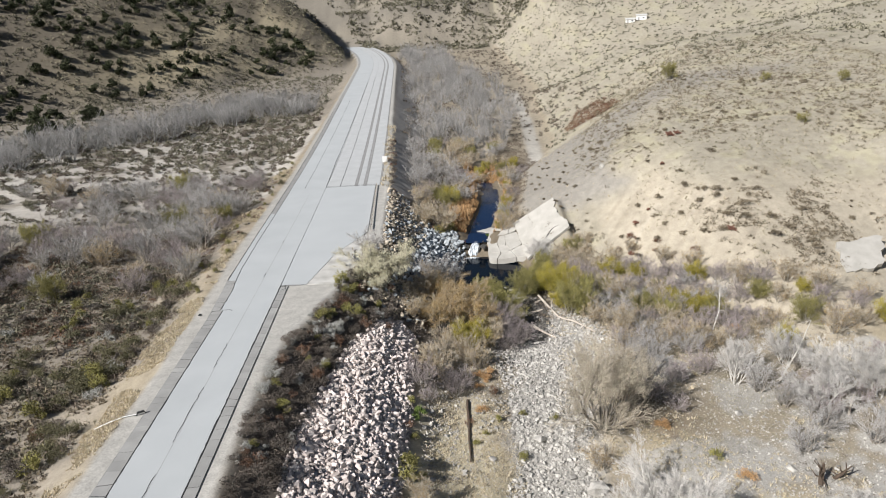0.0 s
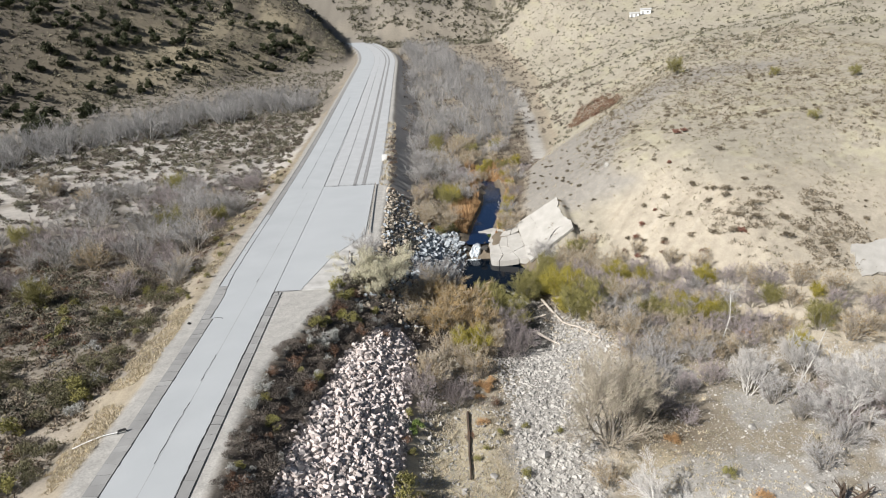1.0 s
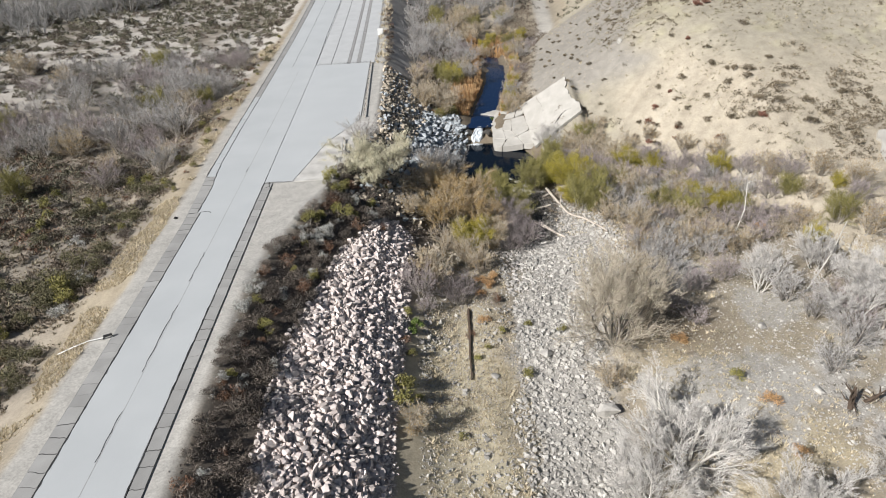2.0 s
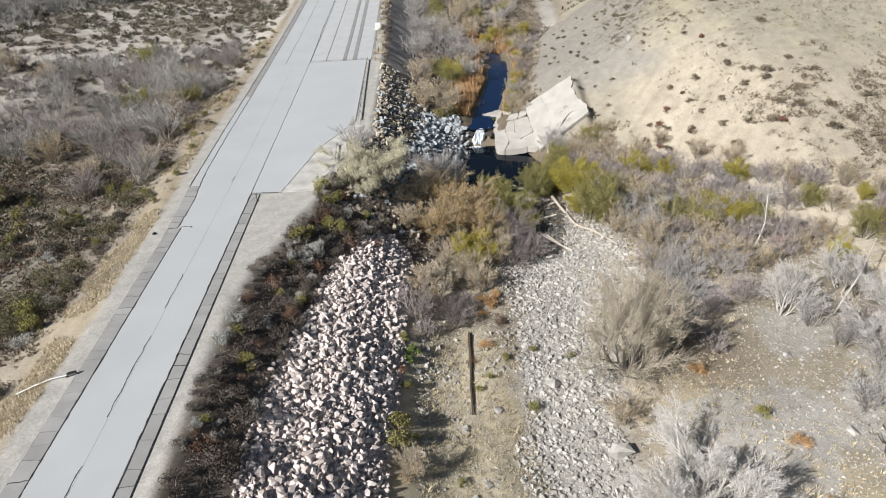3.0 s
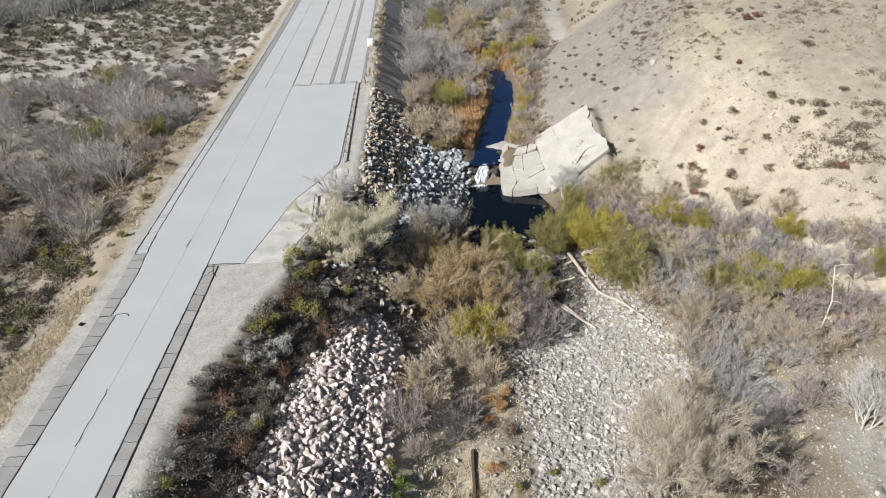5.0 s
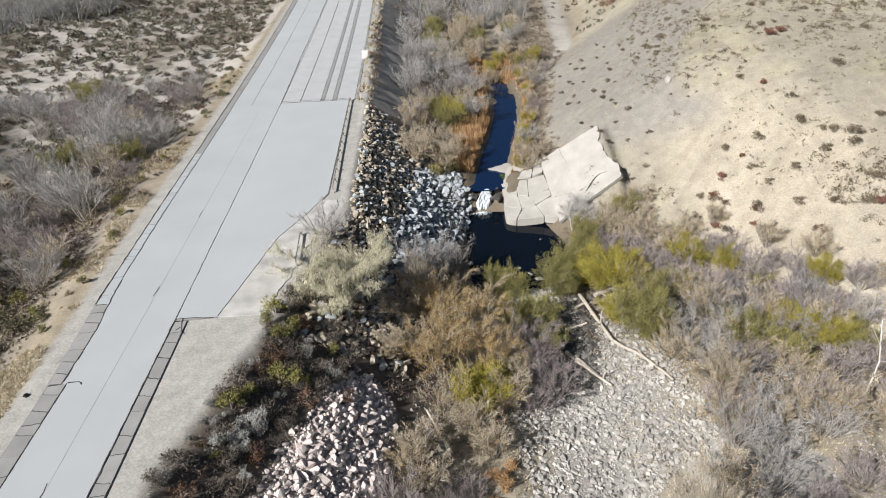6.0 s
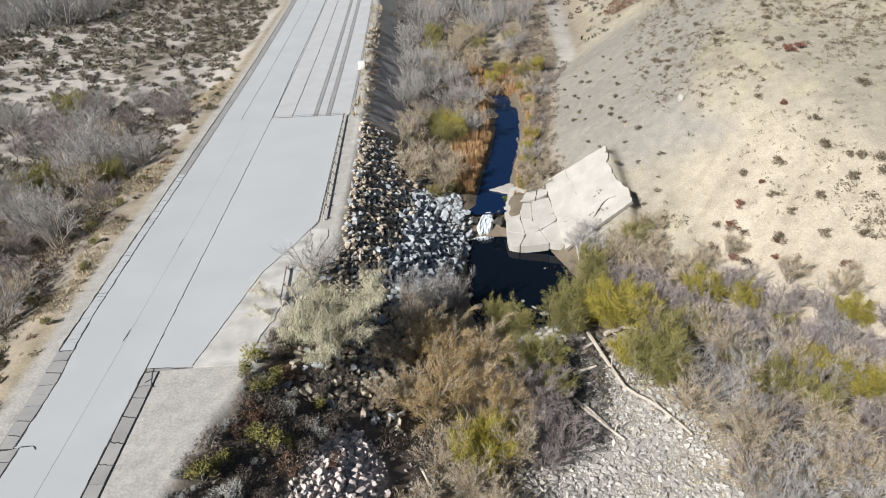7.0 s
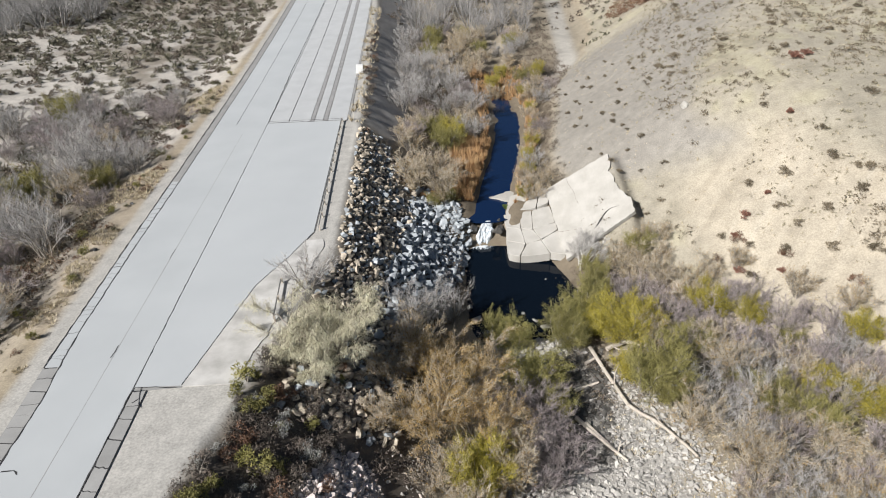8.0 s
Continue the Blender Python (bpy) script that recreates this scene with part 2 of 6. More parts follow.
def wave(x, y, size, seed=0.0):
    """Smooth noise, about -1 to 1, with features of that size in metres."""
    total = 0.0
    for k, (scale, weight) in enumerate(((1.0, 1.0), (0.47, 0.5))):
        u, v = np.asarray(x, float) / (size * scale) + 37.7 * seed + 11 * k, np.asarray(y, float) / (size * scale) + 17.3 * seed
        i, j = np.floor(u), np.floor(v)
        u, v = u - i, v - j
        u, v = u * u * (3 - 2 * u), v * v * (3 - 2 * v)
        lot = [np.modf(np.abs(np.sin((i + a) * 127.1 + (j + b) * 311.7 + seed * 74.7) * 43758.5453))[0] * 2 - 1 for b in (0, 1) for a in (0, 1)]
        total = total + weight * ((lot[0] * (1 - u) + lot[1] * u) * (1 - v) + (lot[2] * (1 - u) + lot[3] * u) * v)
    return total


def road_rise(y):
    y = np.asarray(y, float)
    return 0.045 * 30 * np.log1p(np.exp(np.clip((y - 205) / 30, -20, 20))) * (y < 795) + np.where(y >= 795, 26.5, 0)


def road_middle(y):
    return -0.00065 * np.maximum(np.asarray(y, float) - 470, 0) ** 2


def crest(y):
    """Where the level ground right of the road ends."""
    return road_middle(y) + np.interp(y, (45, 63, 73, 83, 93, 104, 118, 170, 330), (6.3, 6.4, 7.6, 10.6, 13.5, 16.2, 19.6, 20.2, 19.5))


def bank(y):
    """Where the level ground left of the road ends."""
    return road_middle(y) + np.interp(y, (40, 85, 104, 125, 200, 300), (-7.3, -7.5, -10.2, -11, -10, -9.0))


def verge_x(y):
    """Where the bare shoulder left of the road turns to dry grass."""
    return road_middle(y) + np.interp(y, (40, 85, 92, 98, 104, 116, 140, 300), (-7.3, -7.5, -7.7, -7.8, -8.3, -8.6, -8.4, -8.4))


def creek_x(y):
    return np.interp(y, (20, 60, 85, 112, 128, 141, 160, 175, 190, 206, 260, 330, 420, 600), (42, 43, 45, 43, 43, 41, 45.2, 48.6, 50.6, 50.5, 54, 58, 60, 45))


def hill_toe(y):
    return np.interp(y, (100, 160, 200, 225, 250, 320, 400, 600), (51, 51.5, 60, 72, 80, 88, 96, 100))


def trail_x(y):
    return np.interp(y, (212, 227, 291, 387), (67, 71.5, 79.5, 89))


def floor_z(x, y):
    base = np.interp(y, (40, 78, 112, 136, 145, 205, 330, 460, 720), (-13.3, -13.2, -12.1, -11.1, -8.5, -8.1, -3.9, 3.1, 20.5))
    bed = np.interp(y, (40, 75, 107, 113, 118, 134, 139.5, 142, 210, 330), (-1.0, -1.0, -0.7, 0.0, -2.5, -2.8, -2.2, -1.7, -1.7, -0.5))
    wide = np.interp(y, (60, 100, 115, 124, 134, 141, 150, 205, 230), (7, 5, 6, 9.5, 8.5, 3.2, 3.6, 4.4, 2.5))
    z = base + bed * np.exp(-(np.abs(x - creek_x(y)) / wide) ** 4)
    return z + 1.9 * ramp(x, 50, 62) * (1 - ramp(y, 95, 130)) + 0.8 * (1 - ramp(x, 29, 42)) * (1 - ramp(y, 70, 95)) + 0.8 * wave(x, y, 22) * (1 - ramp(y, 110, 118) * (1 - ramp(y, 215, 240)))


def slab_plane(x, y):
    """Upper face of the large tilted slab."""
    return -10.59 + 0.664 * (x - 51.8) + 0.269 * (y - 130.65)


def hill_depth(x, y):
    """How far a place lies into the hill on the shaded side, from its foot."""
    return -0.81 * (x + 160) + 0.58 * (y - 312)


def ground_z(x, y):
    x, y = np.asarray(x, float), np.asarray(y, float)
    rise, low = road_rise(y), floor_z(x, y)
    # bank towards the creek, with the heaped stones on it
    steep = np.interp(y, (80, 112), (0.55, 0.74))
    fall = rise - steep * (x - crest(y)) + 0.25 * wave(x, y, 6, 2)
    heap = np.exp(-((x - np.interp(y, (45, 88), (17.5, 20.5))) / 4.6) ** 2) * (1 - ramp(y, 84, 92)) * 0.9
    right = soft_max(fall + heap, low, 1.2)
    # hill on the far side of the creek
    toe = hill_toe(y)
    side = low + 0.63 * (x - toe) + 0.6 * wave(x, y, 17, 1)
    along, downhill = 0.62 * x - 0.78 * y, 0.78 * x + 0.62 * y
    groove = (1 - np.abs(wave(along + 0.8 * wave(x, y, 9, 17), 0.14 * downhill, 2.1, 3))).clip(0, 1) ** 2
    gully = -groove * ramp(wave(x, y, 13, 18), -0.7, 0.2) * ramp(x, 58, 66) * (1 - ramp(x, 88, 96)) * (1 - ramp(y, 136, 150))
    front = -0.9 + 0.42 * (y - (108 + 1.25 * np.maximum(90 - x, 0) + 4 * np.sin(x * 0.11 + 0.6))) + 0.4 * gully
    top = 14.4 + 0.11 * (y - 165) + 0.06 * (x - 95) + 0.9 * wave(x, y, 45, 4)
    back = 34 - 0.22 * (y - (232 + 0.9 * (x - 100)))
    hill = soft_min(soft_min(side, front, 2.5), soft_min(top, back, 6), 5)
    beyond = low + 0.2 * (x - toe - 8) + 0.12 * np.maximum(y - 300, 0) * ramp(x, toe, toe + 60) + 2.5 * wave(x, y, 90, 5)
    beyond = np.where(y > 205, beyond, -60)
    right = soft_max(right, soft_max(hill, beyond, 3), 1.0)
    # firm seat under the tilted slab
    seat = ramp(x, 51.2, 53) * (1 - ramp(x, 60.8, 63.4)) * ramp(y, 129.8, 132.5) * (1 - ramp(y, 145, 148.5))
    right = right * (1 - seat) + (slab_plane(x, y) - 0.42) * seat
    # bank and flat on the other side, and the hill behind it
    left = rise - np.clip(0.34 * (bank(y) - x), 0, None) + 0.12 * wave(x, y, 5, 6)
    flat = rise - 3.3 + 0.45 * wave(x, y, 30, 7) + 0.012 * np.maximum(-x - 60, 0)
    left = soft_max(left, flat, 0.8)
    into = hill_depth(x, y)
    slope = flat + 0.5 * into + 5.5 * wave(x, y, 75, 8) + 1.6 * wave(x, y, 26, 9)
    slope = soft_min(slope, rise + 1.0 * (road_middle(y) - 15 - x), 4)
    left = soft_max(left, slope, 3)
    z = np.where(x < road_middle(y), left, right)
    # level strip under the road
    on = ramp(x, bank(y) - 0.3, bank(y) + 0.4) * (1 - ramp(x, crest(y) - 0.4, crest(y) + 0.3))
    z = z * (1 - on) + (rise - 0.10) * on
    # mountains that close the valley
    far = 0.42 * (y - 690 + 35 * wave(x, y, 210, 10) - 0.12 * np.abs(x)) + 20 + 12 * wave(x, y, 110, 11) + 6 * wave(x, y, 45, 15) + 2.5 * wave(x, y, 17, 16)
    z = soft_max(z, np.minimum(far, 330 + 20 * wave(x, y, 160, 12)), 4)
    rough = (0.10 * wave(x, y, 3.1, 13) + 0.05 * wave(x, y, 1.4, 14)) * (1 - 0.65 * ramp(x, toe, toe + 6))
    return z + rough * (1 - on)

# ---------------------------------------------------------------- the ground, one sheet to the mountains
def grid_lines(low, high, fine, reach_low, reach_high):
    mid = np.arange(low, high, fine)
    up, down = [high], [low]
    while up[-1] < reach_high:
        up.append(up[-1] + fine + 0.06 * (up[-1] - high))
    while down[-1] > reach_low:
        down.append(down[-1] - fine - 0.06 * (low - down[-1]))
    return np.array(sorted(set(down[1:]) | set(mid.tolist()) | set(up)))


def blend(base, colour, k):
    return base * (1 - k[..., None]) + np.array(colour) * k[..., None]


HEAP_LEFT = ((20, 42, 55, 64, 75, 78, 81, 85.5, 89, 91), (11.8, 11.8, 11.9, 13.4, 15.5, 16.4, 17.9, 19.6, 20.8, 21.6))
HEAP_RIGHT = ((20, 46, 53, 61, 68, 80, 87, 90, 91), (23.6, 23.6, 23.9, 24.6, 25.1, 25.6, 26.4, 25.2, 24.0))


def heap_edge(y):
    """Edges of the heap of pale stones at y."""
    return float(np.interp(y, *HEAP_LEFT)), float(np.interp(y, *HEAP_RIGHT))


def ground_tint(x, y, z):
    """Base colour of the bare ground, by what lies there: soil, sand, gravel, scree, dry grass; darker in places for
    shade.
    """
    mess = wave(x, y, 5, 20) * 0.5 + wave(x, y, 14, 21) * 0.5 + wave(x, y, 2.3, 30) * 0.35
    col = np.ones(x.shape + (3,)) * np.array((0.34, 0.285, 0.205))
    left = 1 - ramp(x, bank(y) - 1.5, bank(y) + 1.0)
    col = blend(col, (0.25, 0.222, 0.182), left)
    sand = left * ramp(wave(x, y, 16, 22) + 0.6 * mess, -1.0, -0.1) * ramp(y, 140, 170) * (1 - ramp(y, 235, 300))
    col = blend(col, (0.45, 0.424, 0.382), sand)
    col = blend(col, (0.36, 0.315, 0.25), left * ramp(wave(x, y, 9, 23), 0.1, 0.7) * (1 - ramp(y, 105, 140)) * 0.8)
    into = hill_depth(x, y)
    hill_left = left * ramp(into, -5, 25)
    # hillside shade put into the colour: soil darkened, tan patches faded leftwards
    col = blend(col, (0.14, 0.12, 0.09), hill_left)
    col = blend(col, (0.33, 0.285, 0.195), hill_left * ramp(wave(x, y, 38, 24) + 0.8 * mess, -0.5, 0.5) * ramp(x, -185, -105))
    verge = ramp(x, verge_x(y) - 6 - 2.5 * wave(x, y, 9, 66), verge_x(y) - 2.8 - 2 * wave(x, y, 9, 66)) * (1 - ramp(x, verge_x(y) - 0.7 + 0.4 * mess, verge_x(y) + 0.4 + 0.4 * mess)) * (x < 0)
    col = blend(col, (0.375, 0.32, 0.228), verge * ramp(mess + 0.8 - 0.8 * ramp(y, 100, 115), 0.0, 0.9) * (0.4 + 0.6 * np.exp(-((y - 80) / 15) ** 2)))
    col = blend(col, (0.35, 0.30, 0.235), verge * ramp(y, 98, 112) * (1 - ramp(y, 170, 200)) * ramp(mess, -0.3, 0.4) * 0.8)
    shoulder = ramp(x, verge_x(y) - 0.7 + 0.4 * mess, verge_x(y) + 0.4 + 0.4 * mess) * (1 - ramp(x, crest(y) - 0.2, crest(y) + 1.6))
    col = blend(col, (0.43, 0.418, 0.388), shoulder)
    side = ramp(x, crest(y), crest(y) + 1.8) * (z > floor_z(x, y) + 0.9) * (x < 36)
    # dark bank soil, its colour deepened for the shade between the shrubs
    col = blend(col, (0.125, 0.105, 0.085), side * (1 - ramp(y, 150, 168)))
    col = blend(col, (0.43, 0.38, 0.28), side * ramp(x, np.interp(y, *HEAP_RIGHT) - 0.5, np.interp(y, *HEAP_RIGHT) + 0.4) * (1 - ramp(y, 72, 80)))
    col = blend(col, (0.36, 0.345, 0.325), side * ramp(y, 160, 168))
    heaped = ramp(x, np.interp(y, *HEAP_LEFT) - 0.3, np.interp(y, *HEAP_LEFT) + 0.6) * (1 - ramp(x, np.interp(y, *HEAP_RIGHT) - 0.6, np.interp(y, *HEAP_RIGHT) + 0.3)) * (1 - ramp(y, 89, 91))
    low = (x > crest(y) + 8) * (1 - ramp(z - floor_z(x, y), 0.8, 2.0))
    col = blend(col, (0.31, 0.27, 0.205), low * 1.0)
    col = blend(col, (0.41, 0.355, 0.25), low * ramp(wave(x, y, 8, 25) + 0.4 * mess, 0.1, 0.6) * (1 - ramp(y, 70, 100)))
    col = blend(col, (0.50, 0.447, 0.325), low * (1 - ramp(x + 3 * mess, 34.5, 39)) * (1 - ramp(y, 70, 78)))
    gravel = low * (1 - ramp(y, 112, 122)) * np.maximum(np.exp(-((x - creek_x(y) - 0.5 - 3.5 * ramp(y, 76, 86) * (1 - ramp(y, 102, 110))) / (6.5 + 3 * ramp(y, 76, 86) * (1 - ramp(y, 102, 110)))) ** 2), 0.8 * ramp(wave(x, y, 13, 26) + 0.6 * mess, -0.1, 0.5) * (x > 52))
    col = blend(col, (0.365, 0.35, 0.32), ramp(gravel + 0.25 * mess, 0.35, 0.7))
    # brown litter plus the beige tree's cast shadow, painted as a dark soil spot
    col = blend(col, (0.19, 0.155, 0.11), low * np.exp(-((x - 61) / 6) ** 2 - ((y - 67) / 5.5) ** 2 + 0.6 * mess).clip(0, 1))
    col = blend(col, (0.17, 0.14, 0.10), low * ramp(y, 112, 125) * (1 - ramp(y, 215, 250)))
    # gravel darkened for willow shade as well as wetness
    col = blend(col, (0.15, 0.14, 0.125), low * np.exp(-((x - 47.8 - 0.1 * (y - 101)) / 3.4) ** 2 - ((y - 102) / 8) ** 2 + 0.2 * mess).clip(0, 1))
    col = blend(col, (0.46, 0.41, 0.37), heaped)
    hill = ramp(x, hill_toe(y) - 1, hill_toe(y) + 2) * ramp(z - floor_z(x, y), 1.2, 3)
    col = blend(col, (0.365, 0.333, 0.265), hill)
    col = blend(col, (0.33, 0.30, 0.235), hill * ramp(wave(x, y, 26, 27) + 0.6 * mess, -0.1, 0.6) * 0.8)
    cliff = hill * (1 - ramp(z, 5.5 + 3 * wave(x, y, 20, 28), 9 + 3 * wave(x, y, 20, 28))) * ramp(x, 66, 72) * (1 - ramp(y, 133, 142))
    col = blend(col, (0.41, 0.365, 0.288), cliff)
    streak = wave(0.62 * x - 0.78 * y + 0.7 * wave(x, y, 7, 90), 0.05 * (0.78 * x + 0.62 * y), 1.25, 91)
    col = blend(col, (0.30, 0.262, 0.20), cliff * ramp(streak, 0.1, 1.0) * ramp(wave(x, y, 12, 92), -0.6, 0.2) * (1 - ramp(x, 90, 97)) * 0.5)
    col = blend(col, (0.47, 0.435, 0.37), cliff * ramp(-streak, 0.2, 1.0) * (1 - ramp(x, 90, 97)) * 0.35)
    scree = hill * (1 - ramp(z - 0.25 * (y - 140), 3 + 1.5 * mess, 6 + 1.5 * mess)) * ramp(y + 0.3 * (x - 60), 138, 146) * (1 - ramp(y, 212, 226))
    col = blend(col, (0.285, 0.267, 0.235), scree)
    trail = np.exp(-((x - trail_x(y)) / 2.9) ** 4) * ramp(y, 205, 222) * (1 - ramp(y, 385, 410))
    col = blend(col, (0.42, 0.40, 0.36), trail)
    away = ramp(y, 600, 720)
    col = blend(col, (0.19, 0.172, 0.142), away)
    col = blend(col, (0.29, 0.258, 0.205), away * ramp(wave(x, y + z, 60, 29), 0.1, 0.8) * 0.7)
    col = blend(col, (0.405, 0.375, 0.26), hill * (1 - cliff) * (1 - scree) * ramp(wave(x, y, 3.2, 83) + 0.7 * wave(x, y, 9, 84), 0.1, 0.9) * 0.6)
    col = blend(col, (0.265, 0.238, 0.18), hill * (1 - cliff) * (1 - scree) * ramp(wave(x, y, 2.1, 85) + 0.6 * wave(x, y, 17, 86), 0.35, 1.0) * 0.6)
    return col * (1 + 0.12 * (1 - 0.8 * shoulder - 0.5 * scree)[..., None] * mess[..., None])


GX, GY = grid_lines(-48, 120, 0.62, -1500, 1500), grid_lines(28, 212, 0.62, -500, 1700)
gx, gy = np.meshgrid(GX, GY)
gz = ground_z(gx, gy)
nx, ny = len(GX), len(GY)
corner = (np.arange(ny - 1)[:, None] * nx + np.arange(nx - 1)[None, :]).ravel()
data = bpy.data.meshes.new("ground")
data.from_pydata(np.stack([gx, gy, gz], -1).reshape(-1, 3).tolist(), [], np.stack([corner, corner + 1, corner + nx + 1, corner + nx], -1).tolist())
layer = data.color_attributes.new("tint", "FLOAT_COLOR", "POINT")
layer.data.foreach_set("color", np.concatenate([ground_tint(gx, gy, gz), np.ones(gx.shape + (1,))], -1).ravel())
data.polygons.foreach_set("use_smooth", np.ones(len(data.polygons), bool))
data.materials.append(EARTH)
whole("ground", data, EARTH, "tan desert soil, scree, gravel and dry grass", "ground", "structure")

# ---------------------------------------------------------------- the road
road = thing("road", Matrix(), "wide pale worn two-lane canyon road with cracked edges", "road", kind="structure")


def straight(offset):
    return lambda y: road_middle(y) + offset


def road_left(y):
    return road_middle(y) + np.interp(y, (85, 98, 120, 165, 300), (-5.35, -6.2, -6.55, -6.9, -7.6))


def lanes_left(y):
    return road_middle(y) + np.interp(y, (84.9, 85, 93, 99, 104, 120, 141, 165, 300), (-3.6, -4.1, -4.1, -4.7, -5.0, -5.3, -5.4, -5.55, -5.95))


def road_right(y):
    return road_middle(y) + np.interp(y, (94, 94.2, 111, 117, 123, 165, 166, 300), (4.95, 8.05, 11.8, 14.6, 16.9, 16.9, 18.4, 18.2))


base = Shape()
ribbon(base, steps(-120, 94, 12) + [94.2, 98, 104, 111, 117, 123, 140, 165, 166] + steps(176, 470, 14) + steps(480, 790, 10), road_left, road_right, -0.03, 0.12)
part("roadbed", base, ASPHALT_OLD, road, "older cracked grey asphalt")
strip = Shape()
ribbon(strip, steps(-120, 75, 15) + [84.9, 85, 93, 99, 104, 112, 120, 130, 141] + steps(150, 470, 14) + steps(480, 790, 10), lanes_left, straight(3.6), 0.02, 0.05)
part("main_lanes", strip, CONCRETE, road, "smooth pale grey resurfaced lanes")
patch = Shape()
ribbon(patch, (94.4, 111, 117, 123, 140, 165), straight(3.68), lambda y: road_right(y) - 0.1, 0.024, 0.05)
apron = Shape()
ribbon(apron, steps(94.3, 121, 0.9), lambda y: road_right(y) - 0.05, lambda y: np.maximum(crest(y) - 1.0 + 0.5 * wave(y, y * 0.3, 2.5, 71), road_right(y) + 0.1), -0.015, 0.1)
part("dusty_apron", apron, DUST, road, "pale dusty concrete apron at the road edge")
part("repaired_slab", patch, PATCH, road, "large newer pale repair")
for a, b, material, label in ((3.75, 7.3, LANE, "pale grooved lane"), (7.4, 11.2, LANE, "pale grooved lane"), (12.1, 13.5, LANE, "pale grooved shoulder"),
                              (11.4, 11.9, STAIN, "dark stained wheel track"), (13.7, 14.3, STAIN, "dark stained wheel track"), (14.5, 17.9, LANE, "pale grooved shoulder")):
    lane = Shape()
    ribbon(lane, steps(165.2, 470, 14) + steps(480, 780, 10), straight(a), straight(b), 0.015, 0.03)
    part("lane_strip", lane, material, road, label)


def seam(points, width, seed, name="tar_seam"):
    """A wandering tar-filled crack through the given places on the road, standing just proud of it."""
    rng, shape, path = random.Random(seed), Shape(), []
    for (x0, y0), (x1, y1) in zip(points, points[1:]):
        n = max(2, int(math.hypot(x1 - x0, y1 - y0) / 0.8))
        path += [(x0 + (x1 - x0) * k / n, y0 + (y1 - y0) * k / n) for k in range(n)]
    path.append(points[-1])
    at = 0
    for k, (x, y) in enumerate(path):
        x0, y0 = path[max(k - 1, 0)]
        x1, y1 = path[min(k + 1, len(path) - 1)]
        long = math.hypot(x1 - x0, y1 - y0) or 1
        ox, oy = (y1 - y0) / long, -(x1 - x0) / long
        sway, half = rng.uniform(-0.07, 0.07), width * rng.uniform(0.25, 0.75)
        x, y, z = x + ox * sway + float(road_middle(y)), y + oy * sway, float(road_rise(y))
        shape.v += [(x - ox * half, y - oy * half, z + 0.012), (x - ox * half, y - oy * half, z + 0.034),
                    (x + ox * half, y + oy * half, z + 0.034), (x + ox * half, y + oy * half, z + 0.012)]
        if k:
            shape.f += [(at - 4 + i, at + i, at + 1 + i, at - 3 + i) for i in range(3)]
        at += 4
    part(name, shape, TAR, road, "black tar-filled crack")


seam([(-3.64, 20), (-3.64, 85)], 0.07, 1)
seam([(3.66, 10), (3.64, 60), (3.66, 94)], 0.10, 2)
seam([(3.66, 94), (3.64, 130), (3.66, 166)], 0.06, 33)
for k, (a, b) in enumerate(((24, 31), (38, 44), (49.5, 61), (66, 73), (99, 101), (118, 120))):
    seam([(-0.1, a), (-0.05, b)], 0.07, 10 + k)
seam([(-3.6, 85), (-2.6, 85.1), (-2.2, 84.6)], 0.12, 3)
seam([(3.7, 94.4), (7.6, 94.2)], 0.09, 4)
seam([(-4.1, 85.1), (-4.13, 93), (-4.73, 99), (-5.03, 104), (-5.33, 120), (-5.43, 141), (-5.6, 170), (-5.9, 240), (-6.2, 330)], 0.10, 5)
seam([(-6.15, 98), (-6.5, 120), (-6.85, 165), (-7.5, 300)], 0.08, 6)
seam([(4.3, 94.4), (4.7, 92.6), (5.0, 91.7), (5.3, 91.8)], 0.07, 31)
seam([(4.6, 92.9), (4.2, 92.3)], 0.06, 32)
seam([(3.7, 165), (3.2, 200), (3.4, 270), (3.6, 400)], 0.14, 7)
seam([(7.35, 166), (7.35, 260), (7.3, 420)], 0.10, 8)
seam([(8.0, 94.4), (11.7, 111), (14.5, 117), (16.7, 123)], 0.014, 9)
seam([(-2.0, 165), (-2.1, 220), (-2.0, 330)], 0.08, 20)
for k, y in enumerate((165.2, 166.0)):
    seam([(3.7, y), (16.8, y + 0.1)], 0.07, 21 + k)

line = Shape()
ribbon(line, steps(20, 93.8, 6), lambda y: 3.53 - 0.03 * ramp(wave(y, 0.0, 5, 87), -0.3, 0.3), straight(3.57), 0.026, 0.02)
part("edge_line", line, LANE, road, "worn pale edge line")
joint = Shape()
ribbon(joint, steps(20, 160, 5), lambda y: 0.02 + 0.02 * wave(y, 0.0, 6, 81), lambda y: 0.075 + 0.02 * wave(y, 5.0, 5, 82), 0.0245, 0.02)
part("lane_joint", joint, STAIN, road, "faint grey joint between the lanes")

# cracked slabs along both edges
rng = random.Random(5)


